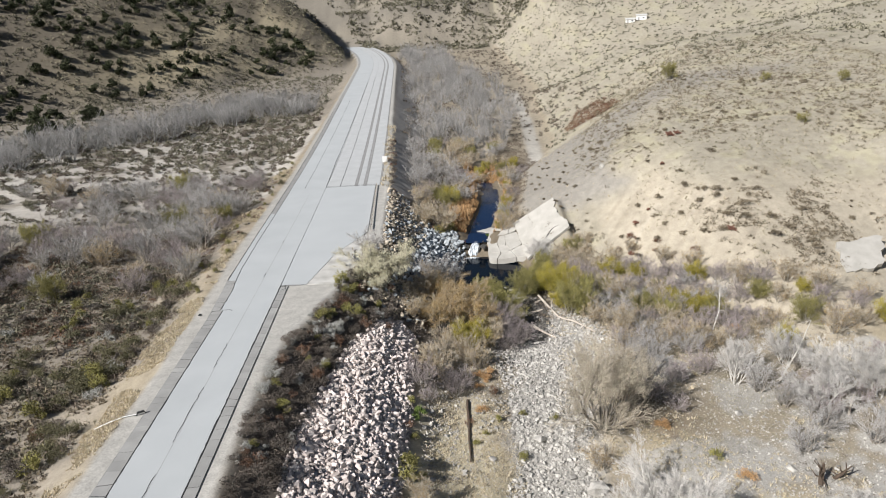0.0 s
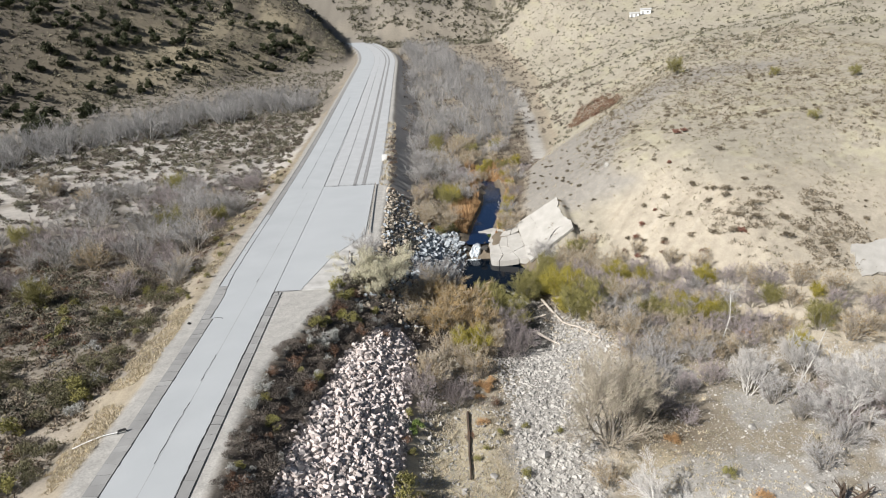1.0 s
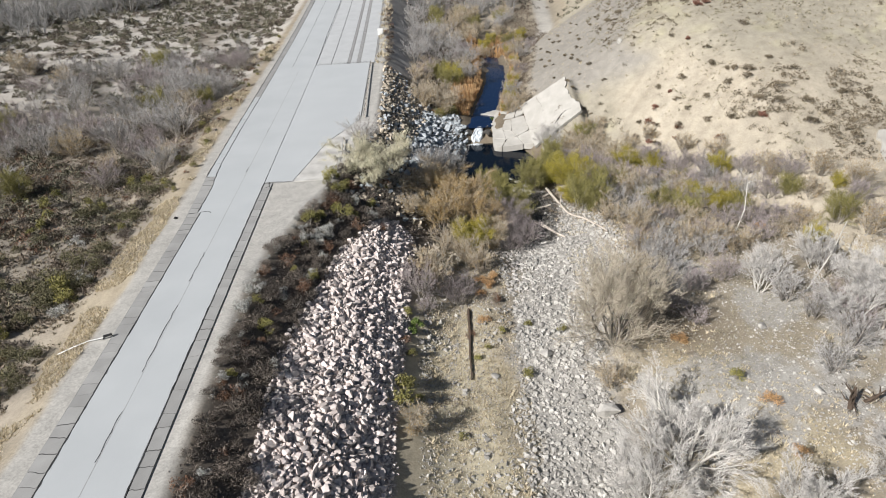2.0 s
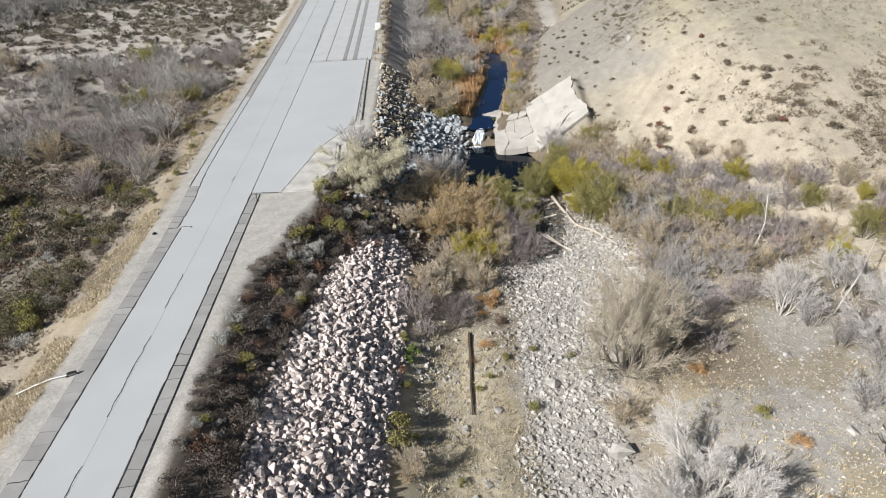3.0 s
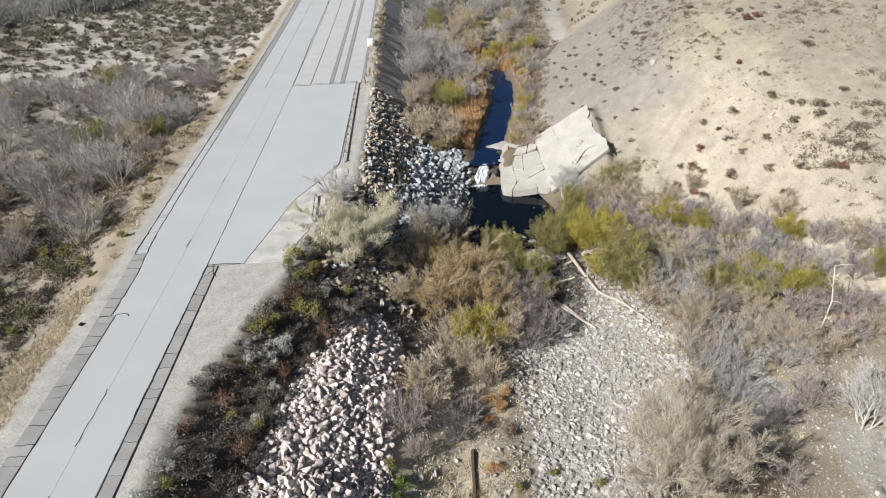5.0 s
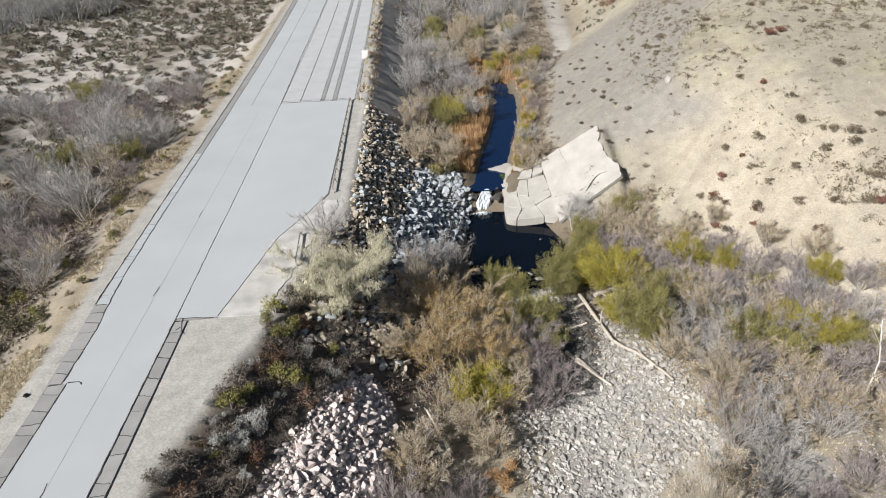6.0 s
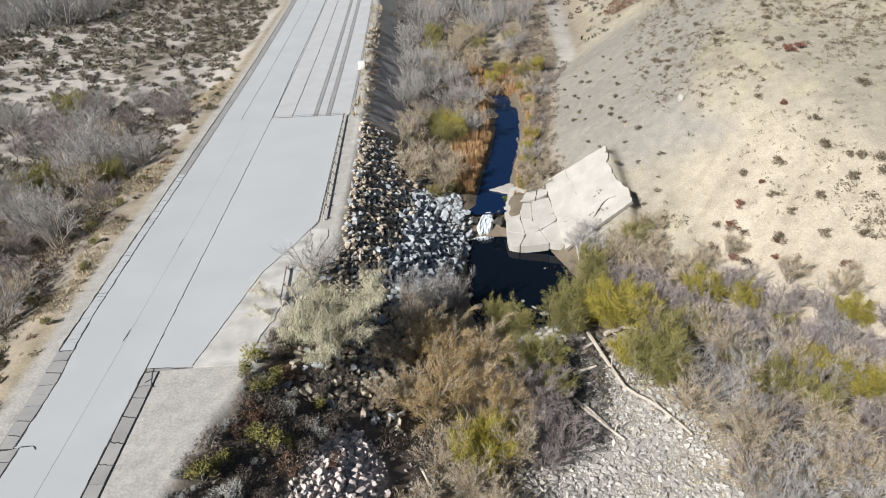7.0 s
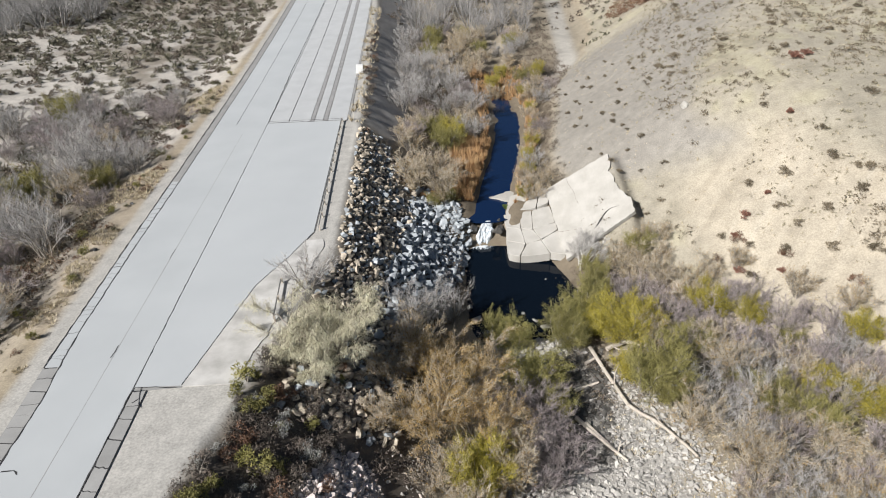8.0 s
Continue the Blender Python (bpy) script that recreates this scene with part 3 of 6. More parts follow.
def edge_slabs(inner, outer, start, end, shortest, longest, lift, material, gap):
    """Slabs side by side along the road, parted by wandering cracks."""
    def crack(y, loose):
        lean = rng.uniform(-0.3, 0.3) * loose
        return [(u, y + lean * u + rng.uniform(-0.07, 0.07) * loose) for u in (0, 0.2, 0.4, 0.6, 0.8, 1)]

    y, near = start, crack(start, 0)
    while y < end:
        y = y + rng.uniform(shortest, longest)
        if end - y < shortest:
            y = end
        far = crack(y, 1)
        half = gap * rng.choice((0.3, 0.6, 1.0, 1.6))
        ring = [(u, v + half) for u, v in near] + [(u, v - half) for u, v in reversed(far)]
        quad = []
        for u, v in ring:
            a, b = float(inner(v)), float(outer(v))
            edge = gap * rng.uniform(0.4, 1.4) * (1 if u == 0 else -1 if u == 1 else 0) * (1 if b > a else -1)
            quad.append((a + (b - a) * u + edge, v))
        if quad[0][0] > quad[5][0]:
            quad.reverse()
        n, shape = len(quad), Shape()
        z, top = float(road_rise(y)) - 0.05, 0.05 + lift + rng.uniform(-0.01, 0.01)
        shape.v = [(x, w, z) for x, w in quad] + [(x, w, z + top) for x, w in quad]
        shape.f = [(i, (i + 1) % n, n + (i + 1) % n, n + i) for i in range(n)] + [tuple(range(n, 2 * n))]
        part("asphalt_slab", shape, material, road)
        near = far


gap = Shape()
ribbon(gap, steps(20, 94, 12), straight(3.66), straight(5.0), -0.022, 0.02)
ribbon(gap, steps(20, 84.9, 12), straight(-5.3), straight(-3.66), -0.022, 0.02)
ribbon(gap, steps(84.9, 141, 5), lambda y: road_left(y) + 0.1, lambda y: lanes_left(y) - 0.02, -0.022, 0.02)
part("joint_filling", gap, TAR, road, "black tar in the joints")
edge_slabs(straight(3.70), straight(4.98), 22, 93.9, 1.3, 3.2, 0.008, ASPHALT_OLD, 0.05)
edge_slabs(straight(-3.70), straight(-5.32), 22, 84.9, 1.0, 2.3, 0.008, ASPHALT_OLD, 0.05)
edge_slabs(lambda y: lanes_left(np.maximum(y, 85.2)) - 0.05, road_left, 84.9, 98, 1.1, 2.4, 0.008, ASPHALT_OLD, 0.05)
edge_slabs(lambda y: lanes_left(y) - 0.05, lambda y: road_left(y) + 0.12, 98, 141, 0.5, 2.0, 0.014, CONCRETE, 0.06)

# ---------------------------------------------------------------- plants: how they are grown
def unit(rng, up=0.0):
    return Vector((rng.gauss(0, 1), rng.gauss(0, 1), rng.gauss(0, 1) + up)).normalized()


def grow(wood, twigs, p, d, long, r, level, plan, rng, tips, thin):
    """One limb and all that grows from it. plan[level]: branches, share of length, spread, lift. The last level is slender twigs."""
    count, share, spread, lift = plan[level]
    if level == len(plan) - 1:
        twigs.leaf(p, (d + 0.15 * unit(rng) + Vector((0, 0, lift))).normalized(), long, thin, rng)
        tips.append((p + d * long * 0.8, d))
        return
    n = 4 if level == 0 else (2 if level == 1 else 1)
    points = [p]
    for _ in range(n):
        d = (d + 0.16 * unit(rng) + Vector((0, 0, lift))).normalized()
        points.append(points[-1] + d * (long / n))
    radii = [r * (1 - 0.55 * k / n) for k in range(n + 1)]
    if level > 1:
        radii[-1] = 0
    (wood if level < 2 else twigs).tube(points, radii, 5 if level == 0 else 3)
    low = 0.1 if level == 0 else 0.2
    for k in range(count):
        u = low + (1 - low) * (k + rng.random()) / count
        i = min(int(u * n), n - 1)
        q = points[i].lerp(points[i + 1], u * n - i)
        side = unit(rng)
        side = (side - d * side.dot(d)).normalized()
        way = (d + side * spread * rng.uniform(0.6, 1.3)).normalized()
        grow(wood, twigs, q, way, long * share * rng.uniform(0.7, 1.2) * (1.15 - 0.4 * u), max(r * 0.5 * (1.1 - 0.4 * u), 0.008), level + 1, plan, rng, tips, thin)


def bare_plant(name, seed, tall, stems, lean, plan, r, wood_mat, twig_mat, label, category, group, leaf_mat=None, leaves=0, leaf=(0.2, 0.06), droop=0.0, follow=1.1):
    """A leafless or thinly leaved shrub or tree on one or more stems, as a thing at the origin."""
    rng, wood, twigs, tips = random.Random(seed), Shape(), Shape(), []
    for k in range(stems):
        turn = 6.2832 * (k + rng.random() * 0.8) / stems
        tilt = lean * rng.uniform(0.4, 1.2)
        d = Vector((math.cos(turn) * tilt, math.sin(turn) * tilt, 1)).normalized()
        foot = Vector((math.cos(turn), math.sin(turn), 0)) * (0.06 * tall * (stems > 1)) - Vector((0, 0, 0.3))
        grow(wood, twigs, foot, d, tall * rng.uniform(0.55, 0.8), r, 0, plan, rng, tips, 0.0075 if len(plan) > 4 else 0.0095)
    root = thing(name, Matrix(), label, category, group)
    part("trunk", wood, wood_mat, root)
    part("crown", twigs, twig_mat, root)
    if leaf_mat:
        foliage = Shape()
        for _ in range(leaves):
            p, d = tips[rng.randrange(len(tips))]
            foliage.leaf(p + unit(rng) * rng.uniform(0, 0.35) - d * rng.uniform(0, 0.8), (d * follow + 0.8 * unit(rng) - Vector((0, 0, droop))).normalized(), leaf[0] * rng.uniform(0.6, 1.4), leaf[1] * rng.uniform(0.6, 1.4), rng)
        part("foliage", foliage, leaf_mat, root)
    return root


def scrub(name, seed, wide, tall, count, leaf_mat, label, category, group, leaf=(0.2, 0.05)):
    """A low dense shrub: short stems and many small leaves out to an uneven dome."""
    rng, wood, foliage = random.Random(seed), Shape(), Shape()
    lumps = [(unit(rng, 0.8), rng.uniform(0.55, 1.0)) for _ in range(9)]
    for d, size in lumps:
        d = Vector((d.x, d.y, abs(d.z) + 0.15)).normalized()
        end = Vector((d.x * wide * 0.4 * size, d.y * wide * 0.4 * size, d.z * tall * 0.75 * size))
        wood.tube([Vector((0, 0, -0.15)), end * 0.5 + 0.05 * unit(rng), end], [0.05, 0.035, 0.0])
        for _ in range(count // 9):
            q = unit(rng) * rng.uniform(0.2, 1.0) ** 0.5
            p = end + Vector((q.x * wide * 0.24, q.y * wide * 0.24, q.z * tall * 0.28)) * size
            if p.z > 0.02:
                foliage.leaf(p, (unit(rng) + Vector((d.x, d.y, 0.7))).normalized(), leaf[0] * rng.uniform(0.6, 1.5), leaf[1] * rng.uniform(0.6, 1.4), rng)
    root = thing(name, Matrix(), label, category, group)
    part("stem", wood, BARK, root)
    part("foliage", foliage, leaf_mat, root)
    return root


planted = []


def join_copies(name, root, spots, size, material, label, category):
    """Many far copies of one plant in one mesh; the plant itself is taken away."""
    rs = np.random.RandomState(len(spots))
    verts, faces, at = [], [], 0
    for ob in root.children:
        base = np.array([v.co for v in ob.data.vertices])
        shape = [tuple(p.vertices) for p in ob.data.polygons]
        for x, y in spots:
            a, s = rs.uniform(0, 6.283), size * rs.uniform(0.6, 1.3) * rs.uniform(0.85, 1.15, 3)
            v = base * s
            v = np.stack([v[:, 0] * math.cos(a) - v[:, 1] * math.sin(a) + x, v[:, 0] * math.sin(a) + v[:, 1] * math.cos(a) + y, v[:, 2] + height(x, y)], -1)
            verts += v.tolist()
            faces += [tuple(i + at for i in f) for f in shape]
            at += len(base)
    mesh = bpy.data.meshes.new(name)
    mesh.from_pydata(verts, [], faces)
    mesh.materials.append(material)
    whole(name, mesh, material, label, category, "stuff")


class Kind:
    """Some grown forms of one plant; the first planting uses each form itself, later ones copy it."""

    def __init__(self, forms, scale=1.0):
        self.forms, self.fresh, self.scale = forms, list(forms), scale

    def plant(self, x, y, size=1.0, turn=None, z=None, label=""):
        rng = random.Random(int(x * 91 + y * 37))
        turn, size = rng.uniform(0, 360) if turn is None else turn, size * self.scale
        m = pose(x, y, height(x, y) - 0.05 if z is None else z, rng.uniform(-5, 5), rng.uniform(-5, 5), turn)
        if self.fresh:
            ob = self.fresh.pop(0)
            ob.matrix_world = m
        else:
            ob = copy_thing(self.forms[rng.randrange(len(self.forms))], m)
        ob.scale = (size * rng.uniform(0.92, 1.1), size * rng.uniform(0.92, 1.1), size * rng.uniform(0.92, 1.1))
        planted.append((x, y))
        return tagged(ob, label)

    def done(self):
        for ob in self.fresh:
            for o in (*ob.children_recursive, ob):
                bpy.data.objects.remove(o)


def spread_over(seed, n, box, ok, gap):
    """Up to n random places in a box (x0, x1, y0, y1) where ok(x, y) holds, at least gap apart."""
    rng, out = random.Random(seed), []
    for _ in range(n * 40):
        if len(out) >= n:
            break
        x, y = rng.uniform(box[0], box[1]), rng.uniform(box[2], box[3])
        if ok(x, y) and all((x - a) ** 2 + (y - b) ** 2 > gap * gap for a, b in out):
            out.append((x, y))
    return out


THICKET = [(6, 0.55, 0.75, 0.07), (6, 0.56, 0.62, 0.06), (13, 0.68, 0.55, 0.05), (0, 0, 0, 0.08)]
TREE = [(9, 0.58, 0.75, 0.05), (7, 0.55, 0.62, 0.06), (7, 0.58, 0.55, 0.05), (13, 0.7, 0.52, 0.05), (0, 0, 0, 0.06)]
DENSE = [(9, 0.62, 0.95, 0.03), (6, 0.57, 0.7, 0.05), (7, 0.6, 0.6, 0.05), (16, 0.7, 0.58, 0.05), (0, 0, 0, 0.06)]
FAR = [(6, 0.55, 0.8, 0.07), (5, 0.6, 0.7, 0.06), (4, 0.7, 0.6, 0.05), (0, 0, 0, 0.1)]
LIGHT = [(6, 0.55, 0.72, 0.07), (5, 0.6, 0.62, 0.06), (9, 0.68, 0.55, 0.05), (0, 0, 0, 0.08)]

grey_shrub = Kind([bare_plant("bare_shrub", 30 + k, 4.6, 8, 0.55, THICKET, 0.06, BARK, TWIG_GREY, "leafless grey willow shrub in a creekside thicket", "shrub", "grey thicket shrubs") for k in range(3)], 1.5)
far_forms = [bare_plant("bare_shrub", 40 + k, 4.8, 7, 0.6, FAR, 0.08, BARK, TWIG_GREY, "leafless grey shrub in a distant thicket", "shrub", "grey thicket shrubs") for k in range(2)]
beige_tree = Kind([bare_plant("bare_tree", 50 + k, 7.6, 6, 0.8, DENSE, 0.13, BARK, TWIG_BEIGE, "bare beige cottonwood with a fine twiggy crown", "tree", "bare trees on the gravel", LEAF_PALE, 4000, (0.13, 0.03)) for k in range(1)])
white_tree = Kind([bare_plant("bare_tree", 60 + k, 6.4, 4, 0.6, TREE, 0.11, BARK_WHITE, TWIG_WHITE, "bare whitish tree with spreading pale branches", "tree", "bare trees on the gravel") for k in range(2)], 1.2)
purple_shrub = Kind([bare_plant("bare_shrub", 70 + k, 4.0, 9, 0.75, THICKET, 0.05, BARK, TWIG_PURPLE, "leafless purplish brown shrub", "shrub", "purplish shrubs") for k in range(2)], 1.45)
beige_shrub = Kind([bare_plant("bare_shrub", 75 + k, 4.2, 10, 0.6, THICKET, 0.05, BARK, TWIG_BEIGE, "dry beige-brown twiggy shrub", "shrub", "beige shrubs", LEAF_RUST, 1300, (0.13, 0.03)) for k in range(2)], 1.5)
olive_shrub = Kind([bare_plant("willow_shrub", 80 + k, 4.4, 11, 0.45, LIGHT, 0.05, BARK, TWIG_OLIVE, "olive green willow shrub with thin leaves", "shrub", "green willow shrubs", LEAF_OLIVE, 8500, (0.24, 0.015)) for k in range(2)], 1.5)
yellow_shrub = Kind([bare_plant("willow_shrub", 84 + k, 4.0, 11, 0.45, LIGHT, 0.05, BARK, TWIG_OLIVE, "yellow-green willow shrub in autumn leaf", "shrub", "yellow willow shrubs", LEAF_YELLOW, 9500, (0.24, 0.016)) for k in range(2)], 1.55)
rusty_tree = Kind([bare_plant("willow_tree", 88 + k, 6.5, 7, 0.55, THICKET, 0.09, BARK, TWIG_BEIGE, "willow tree with sparse rusty brown leaves", "tree", "rusty willows", LEAF_RUST, 10500, (0.15, 0.022)) for k in range(2)], 1.45)
pale_tree = Kind([bare_plant("willow_tree", 92, 6.5, 8, 0.7, THICKET, 0.10, BARK, TWIG_BEIGE, "round willow with pale grey-green leaves beside the road", "tree", "", LEAF_PALE, 30000, (0.45, 0.0105), 1.5, 0.35)], 1.55)
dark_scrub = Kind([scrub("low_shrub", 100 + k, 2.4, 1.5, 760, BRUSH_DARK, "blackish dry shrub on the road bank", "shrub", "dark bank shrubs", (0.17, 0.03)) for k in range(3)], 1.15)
green_scrub = Kind([scrub("low_shrub", 110 + k, 2.2, 1.6, 760, LEAF_OLIVE, "olive green shrub on stony ground", "shrub", "olive shrubs", (0.15, 0.04)) for k in range(2)])
bright_scrub = Kind([scrub("low_shrub", 115, 2.0, 1.5, 700, LEAF_GREEN, "fresh green leafy shrub", "shrub", "green shrubs", (0.24, 0.07))])
sage_scrub = Kind([scrub("sagebrush", 118 + k, 2.2, 1.5, 700, LEAF_SAGE, "silvery sagebrush on the road bank", "shrub", "sagebrush", (0.16, 0.03)) for k in range(2)])
rust_scrub = Kind([scrub("low_shrub", 122 + k, 2.2, 1.4, 700, BRUSH_MAROON, "rusty maroon dry low shrub", "shrub", "rusty shrubs", (0.16, 0.035)) for k in range(2)])
gold_tuft = Kind([scrub("grass_tuft", 145 + k, 2.0, 1.3, 900, REED, "tuft of golden orange dry grass", "grass", "golden tufts", (0.26, 0.02)) for k in range(2)])
olive_bush = Kind([scrub("olive_bush", 140 + k, 3.6, 2.2, 1500, BRUSH_OLIVE, "broad dull olive bush on the flat below the road", "bush", "olive bushes", (0.16, 0.04)) for k in range(3)])
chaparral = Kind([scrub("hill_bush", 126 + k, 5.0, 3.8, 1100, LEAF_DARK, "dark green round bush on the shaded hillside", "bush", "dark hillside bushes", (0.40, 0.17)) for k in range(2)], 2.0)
hill_shrub = Kind([scrub("hill_shrub", 130 + k, 1.9, 1.05, 480, HILL_BRUSH, "small brown-grey shrub on the pale slope", "shrub", "slope shrubs", (0.15, 0.035)) for k in range(3)], 1.2)
red_shrub = Kind([scrub("hill_shrub", 135 + k, 1.8, 1.0, 480, BRUSH_RED, "small reddish dry shrub on the pale slope", "shrub", "slope shrubs", (0.2, 0.05)) for k in range(2)])

# ---------------------------------------------------------------- creek, pool and fall
def water_sheet(name, ys, half, level, material, label):
    shape = Shape()
    for y in ys:
        c, w = float(creek_x(y)), half(y)
        shape.v += [(c + w * (k / 4 - 1), y, level) for k in range(9)]
    for k in range(len(ys) - 1):
        shape.f += [(9 * k + i, 9 * k + i + 1, 9 * k + 10 + i, 9 * k + 9 + i) for i in range(8)]
    whole(name, shape, material, label, "water", "structure")


POOL, STREAM = -12.45, -9.7
water_sheet("water_pool", steps(114.5, 140.2, 2), lambda y: 12.0, POOL, WATER_DARK, "still dark water of the lower pool")
water_sheet("water_stream", steps(141.6, 232, 2.5), lambda y: 1.7 if y < 142.5 else 6.5, STREAM, WATER_BLUE, "deep blue stream above the fall")
rng = random.Random(8)
waterfall = thing("waterfall", Matrix(), "small white waterfall between boulders", "waterfall", kind="structure")
def fall_point(u, v):
    """A place on the falling water: u down, v across."""
    left = 40.35 - 1.75 * u ** 0.8 + 0.22 * float(wave(u * 7, 3.0, 1.0, 61))
    right = 42.2 - 0.65 * u + 0.25 * float(wave(u * 8, 9.0, 1.0, 64))
    x = left + (right - left) * v
    bulge = 0.3 * float(wave(v * 4, u * 3, 1.0, 62)) + 0.16 * float(wave(v * 11, u * 5, 1.0, 63))
    return (x, 142.25 - 3.0 * u ** 0.8 - bulge * u, STREAM + 0.05 - 2.75 * u ** 1.35 + bulge * min(3 * u, 1) - 0.5 * (2 * abs(v - 0.5)) ** 4)


sheet, rows, cols = Shape(), 26, 18
sheet.v = [fall_point(i / rows, j / cols) for i in range(rows + 1) for j in range(cols + 1)]
sheet.f = [((cols + 1) * i + j, (cols + 1) * i + j + 1, (cols + 1) * (i + 1) + j + 1, (cols + 1) * (i + 1) + j) for i in range(rows) for j in range(cols)]
part("falling_water", sheet, FOAM, waterfall)
foam = Shape()
for _ in range(260):
    a, r = rng.uniform(0, 6.28), rng.uniform(0, 1) ** 0.7
    c = Vector((40.0 + 1.9 * r * math.cos(a), 138.8 + 1.1 * r * math.sin(a), POOL + 0.02))
    s = rng.uniform(0.05, 0.2) * (1.15 - r)
    at = len(foam.v)
    foam.v += [tuple(c + Vector((s * math.cos(j), s * math.sin(j), 0))) for j in (0, 1.05, 2.09, 3.14, 4.19, 5.24)] + [tuple(c + Vector((0, 0, s * 0.7)))]
    foam.f += [(at + j, at + (j + 1) % 6, at + 6) for j in range(6)]
part("foam", foam, FOAM, waterfall)


# ---------------------------------------------------------------- stones
def stone_shape(seed, flat=1.0):
    """An angular broken stone of about one metre: the hull of a few scattered points."""
    rng, bm = random.Random(seed), bmesh.new()
    for _ in range(13):
        d = unit(rng)
        bm.verts.new((d.x * 0.5 * rng.uniform(0.85, 1.15), d.y * 0.42 * rng.uniform(0.8, 1.1), d.z * 0.36 * flat * rng.uniform(0.8, 1.1)))
    bmesh.ops.convex_hull(bm, input=bm.verts)
    loose = [v for v in bm.verts if not v.link_faces]
    bmesh.ops.delete(bm, geom=loose, context="VERTS")
    bm.verts.index_update()
    out = Shape()
    out.v, out.f = [tuple(v.co) for v in bm.verts], [tuple(v.index for v in f.verts) for f in bm.faces]
    bm.free()
    return out


STONES = [stone_shape(200 + k) for k in range(9)]


def heap_up(root, places, near, near_mat, rest_mat, part_name, rest_name, rest_label):
    """Stones (x, y, z, size) on a heap: those where near(x, y) holds as parts of their own, the rest joined."""
    rng, rest, meshes, count = random.Random(len(places)), Shape(), [s.mesh(part_name, near_mat) for s in STONES], 0
    for x, y, z, size in places:
        m = pose(x, y, z, rng.uniform(-40, 40), rng.uniform(-40, 40), rng.uniform(0, 360)) @ Matrix.Diagonal((size * rng.uniform(0.85, 1.25), size, size * rng.uniform(0.85, 1.2), 1))
        k = rng.randrange(len(STONES))
        if count < 300 and near(x, y):
            ob = part(part_name, meshes[k], near_mat, root)
            ob.matrix_local = m
            count += 1
        else:
            at = len(rest.v)
            rest.v += [tuple(m @ Vector(v)) for v in STONES[k].v]
            rest.f += [tuple(at + i for i in f) for f in STONES[k].f]
    if rest.v:
        tagged(part(rest_name, rest, rest_mat, root, rest_label), kind="stuff")


rng, places = random.Random(21), []
y = 24.0
while y < 91:
    a, b = heap_edge(y)
    x = a
    while x < b:
        px, py = x + rng.uniform(-0.3, 0.3), y + rng.uniform(-0.3, 0.3)
        edge = min(px - a, b - px)
        size = rng.choice((0.3, 0.36, 0.42, 0.48, 0.55, 0.62, 0.72, 0.85, 1.1)) * (0.8 if edge < 1.2 else 1.0)
        if edge > 0.5 or rng.random() < 0.6:
            places.append((px, py, height(px, py) + rng.uniform(0.12, 0.32) * size + 0.06, size))
        x += rng.uniform(0.27, 0.43)
    y += 0.34
heap = thing("rock_pile", Matrix(), "long heap of pale pinkish broken rock on the bank", "rock pile")
heap_up(heap, places, lambda x, y: 56 < y < 72 and x < 22, STONE_PALE, STONE_PALE_LOOSE, "stone", "loose_stone_fill", "pale broken stones")


def riprap_limit(x, y):
    """The fan of broken rock from the road edge to the pool."""
    right = float(np.interp(y, (100, 108, 116, 124, 131, 141, 147, 155, 163), (27.5, 29.5, 30.5, 34.5, 36.6, 38.6, 36, 29, 23)))
    left = float(crest(y)) + float(np.interp(y, (95, 110, 165), (3.0, 0.8, 0.4)))
    return left < x < right and 93 < y < 162


blue, tan, y = [], [], 93.0
rng = random.Random(22)
while y < 162:
    x = 15.0
    while x < 39:
        px, py = x + rng.uniform(-0.3, 0.3), y + rng.uniform(-0.3, 0.3)
        if riprap_limit(px, py):
            lower = ramp(px - 0.14 * (py - 120), 24.5, 27.5) * ramp(py, 106, 116)
            size = rng.choice((0.5, 0.65, 0.8, 1.0, 1.2)) if rng.random() > lower else rng.choice((0.5, 0.65, 0.8, 1.0, 1.25, 1.6))
            item = (px, py, max(height(px, py), POOL) + rng.uniform(0.05, 0.4) * size, size)
            (blue if rng.random() < max(lower, 0.22) else tan).append(item)
        x += rng.uniform(0.42, 0.68)
    y += 0.52
rng.shuffle(blue)
fan = thing("riprap", Matrix(), "fan of blue-grey boulders and tan rubble below the road", "riprap")
heap_up(fan, blue, lambda x, y: y > 112, STONE_BLUE, STONE_BLUE, "boulder", "boulder_fill", "blue-grey boulders")
rubble = Shape()
rng = random.Random(23)
for x, y, z, size in tan:
    m = pose(x, y, z, rng.uniform(-40, 40), rng.uniform(-40, 40), rng.uniform(0, 360)) @ Matrix.Scale(size, 4)
    k, at = rng.randrange(9), len(rubble.v)
    rubble.v += [tuple(m @ Vector(v)) for v in STONES[k].v]
    rubble.f += [tuple(at + i for i in f) for f in STONES[k].f]
tagged(part("rubble", rubble, STONE_TAN, fan, "tan and brown rubble"), kind="stuff")


def strew(name, seed, n, box, ok, low, high, material, label, category):
    """Many loose stones on the ground in one mesh."""
    rng, shape = random.Random(seed), Shape()
    for _ in range(n * 6):
        if n <= 0:
            break
        x, y = rng.uniform(box[0], box[1]), rng.uniform(box[2], box[3])
        if not ok(x, y):
            continue
        size = low * (high / low) ** (rng.random() ** 2.2)
        m = pose(x, y, height(x, y) + 0.1 * size, rng.uniform(-25, 25), rng.uniform(-25, 25), rng.uniform(0, 360)) @ Matrix.Scale(size, 4)
        k, at = rng.randrange(9), len(shape.v)
        shape.v += [tuple(m @ Vector(v)) for v in STONES[k].v]
        shape.f += [tuple(at + i for i in f) for f in STONES[k].f]
        n -= 1
    whole(name, shape, material, label, category, "stuff")


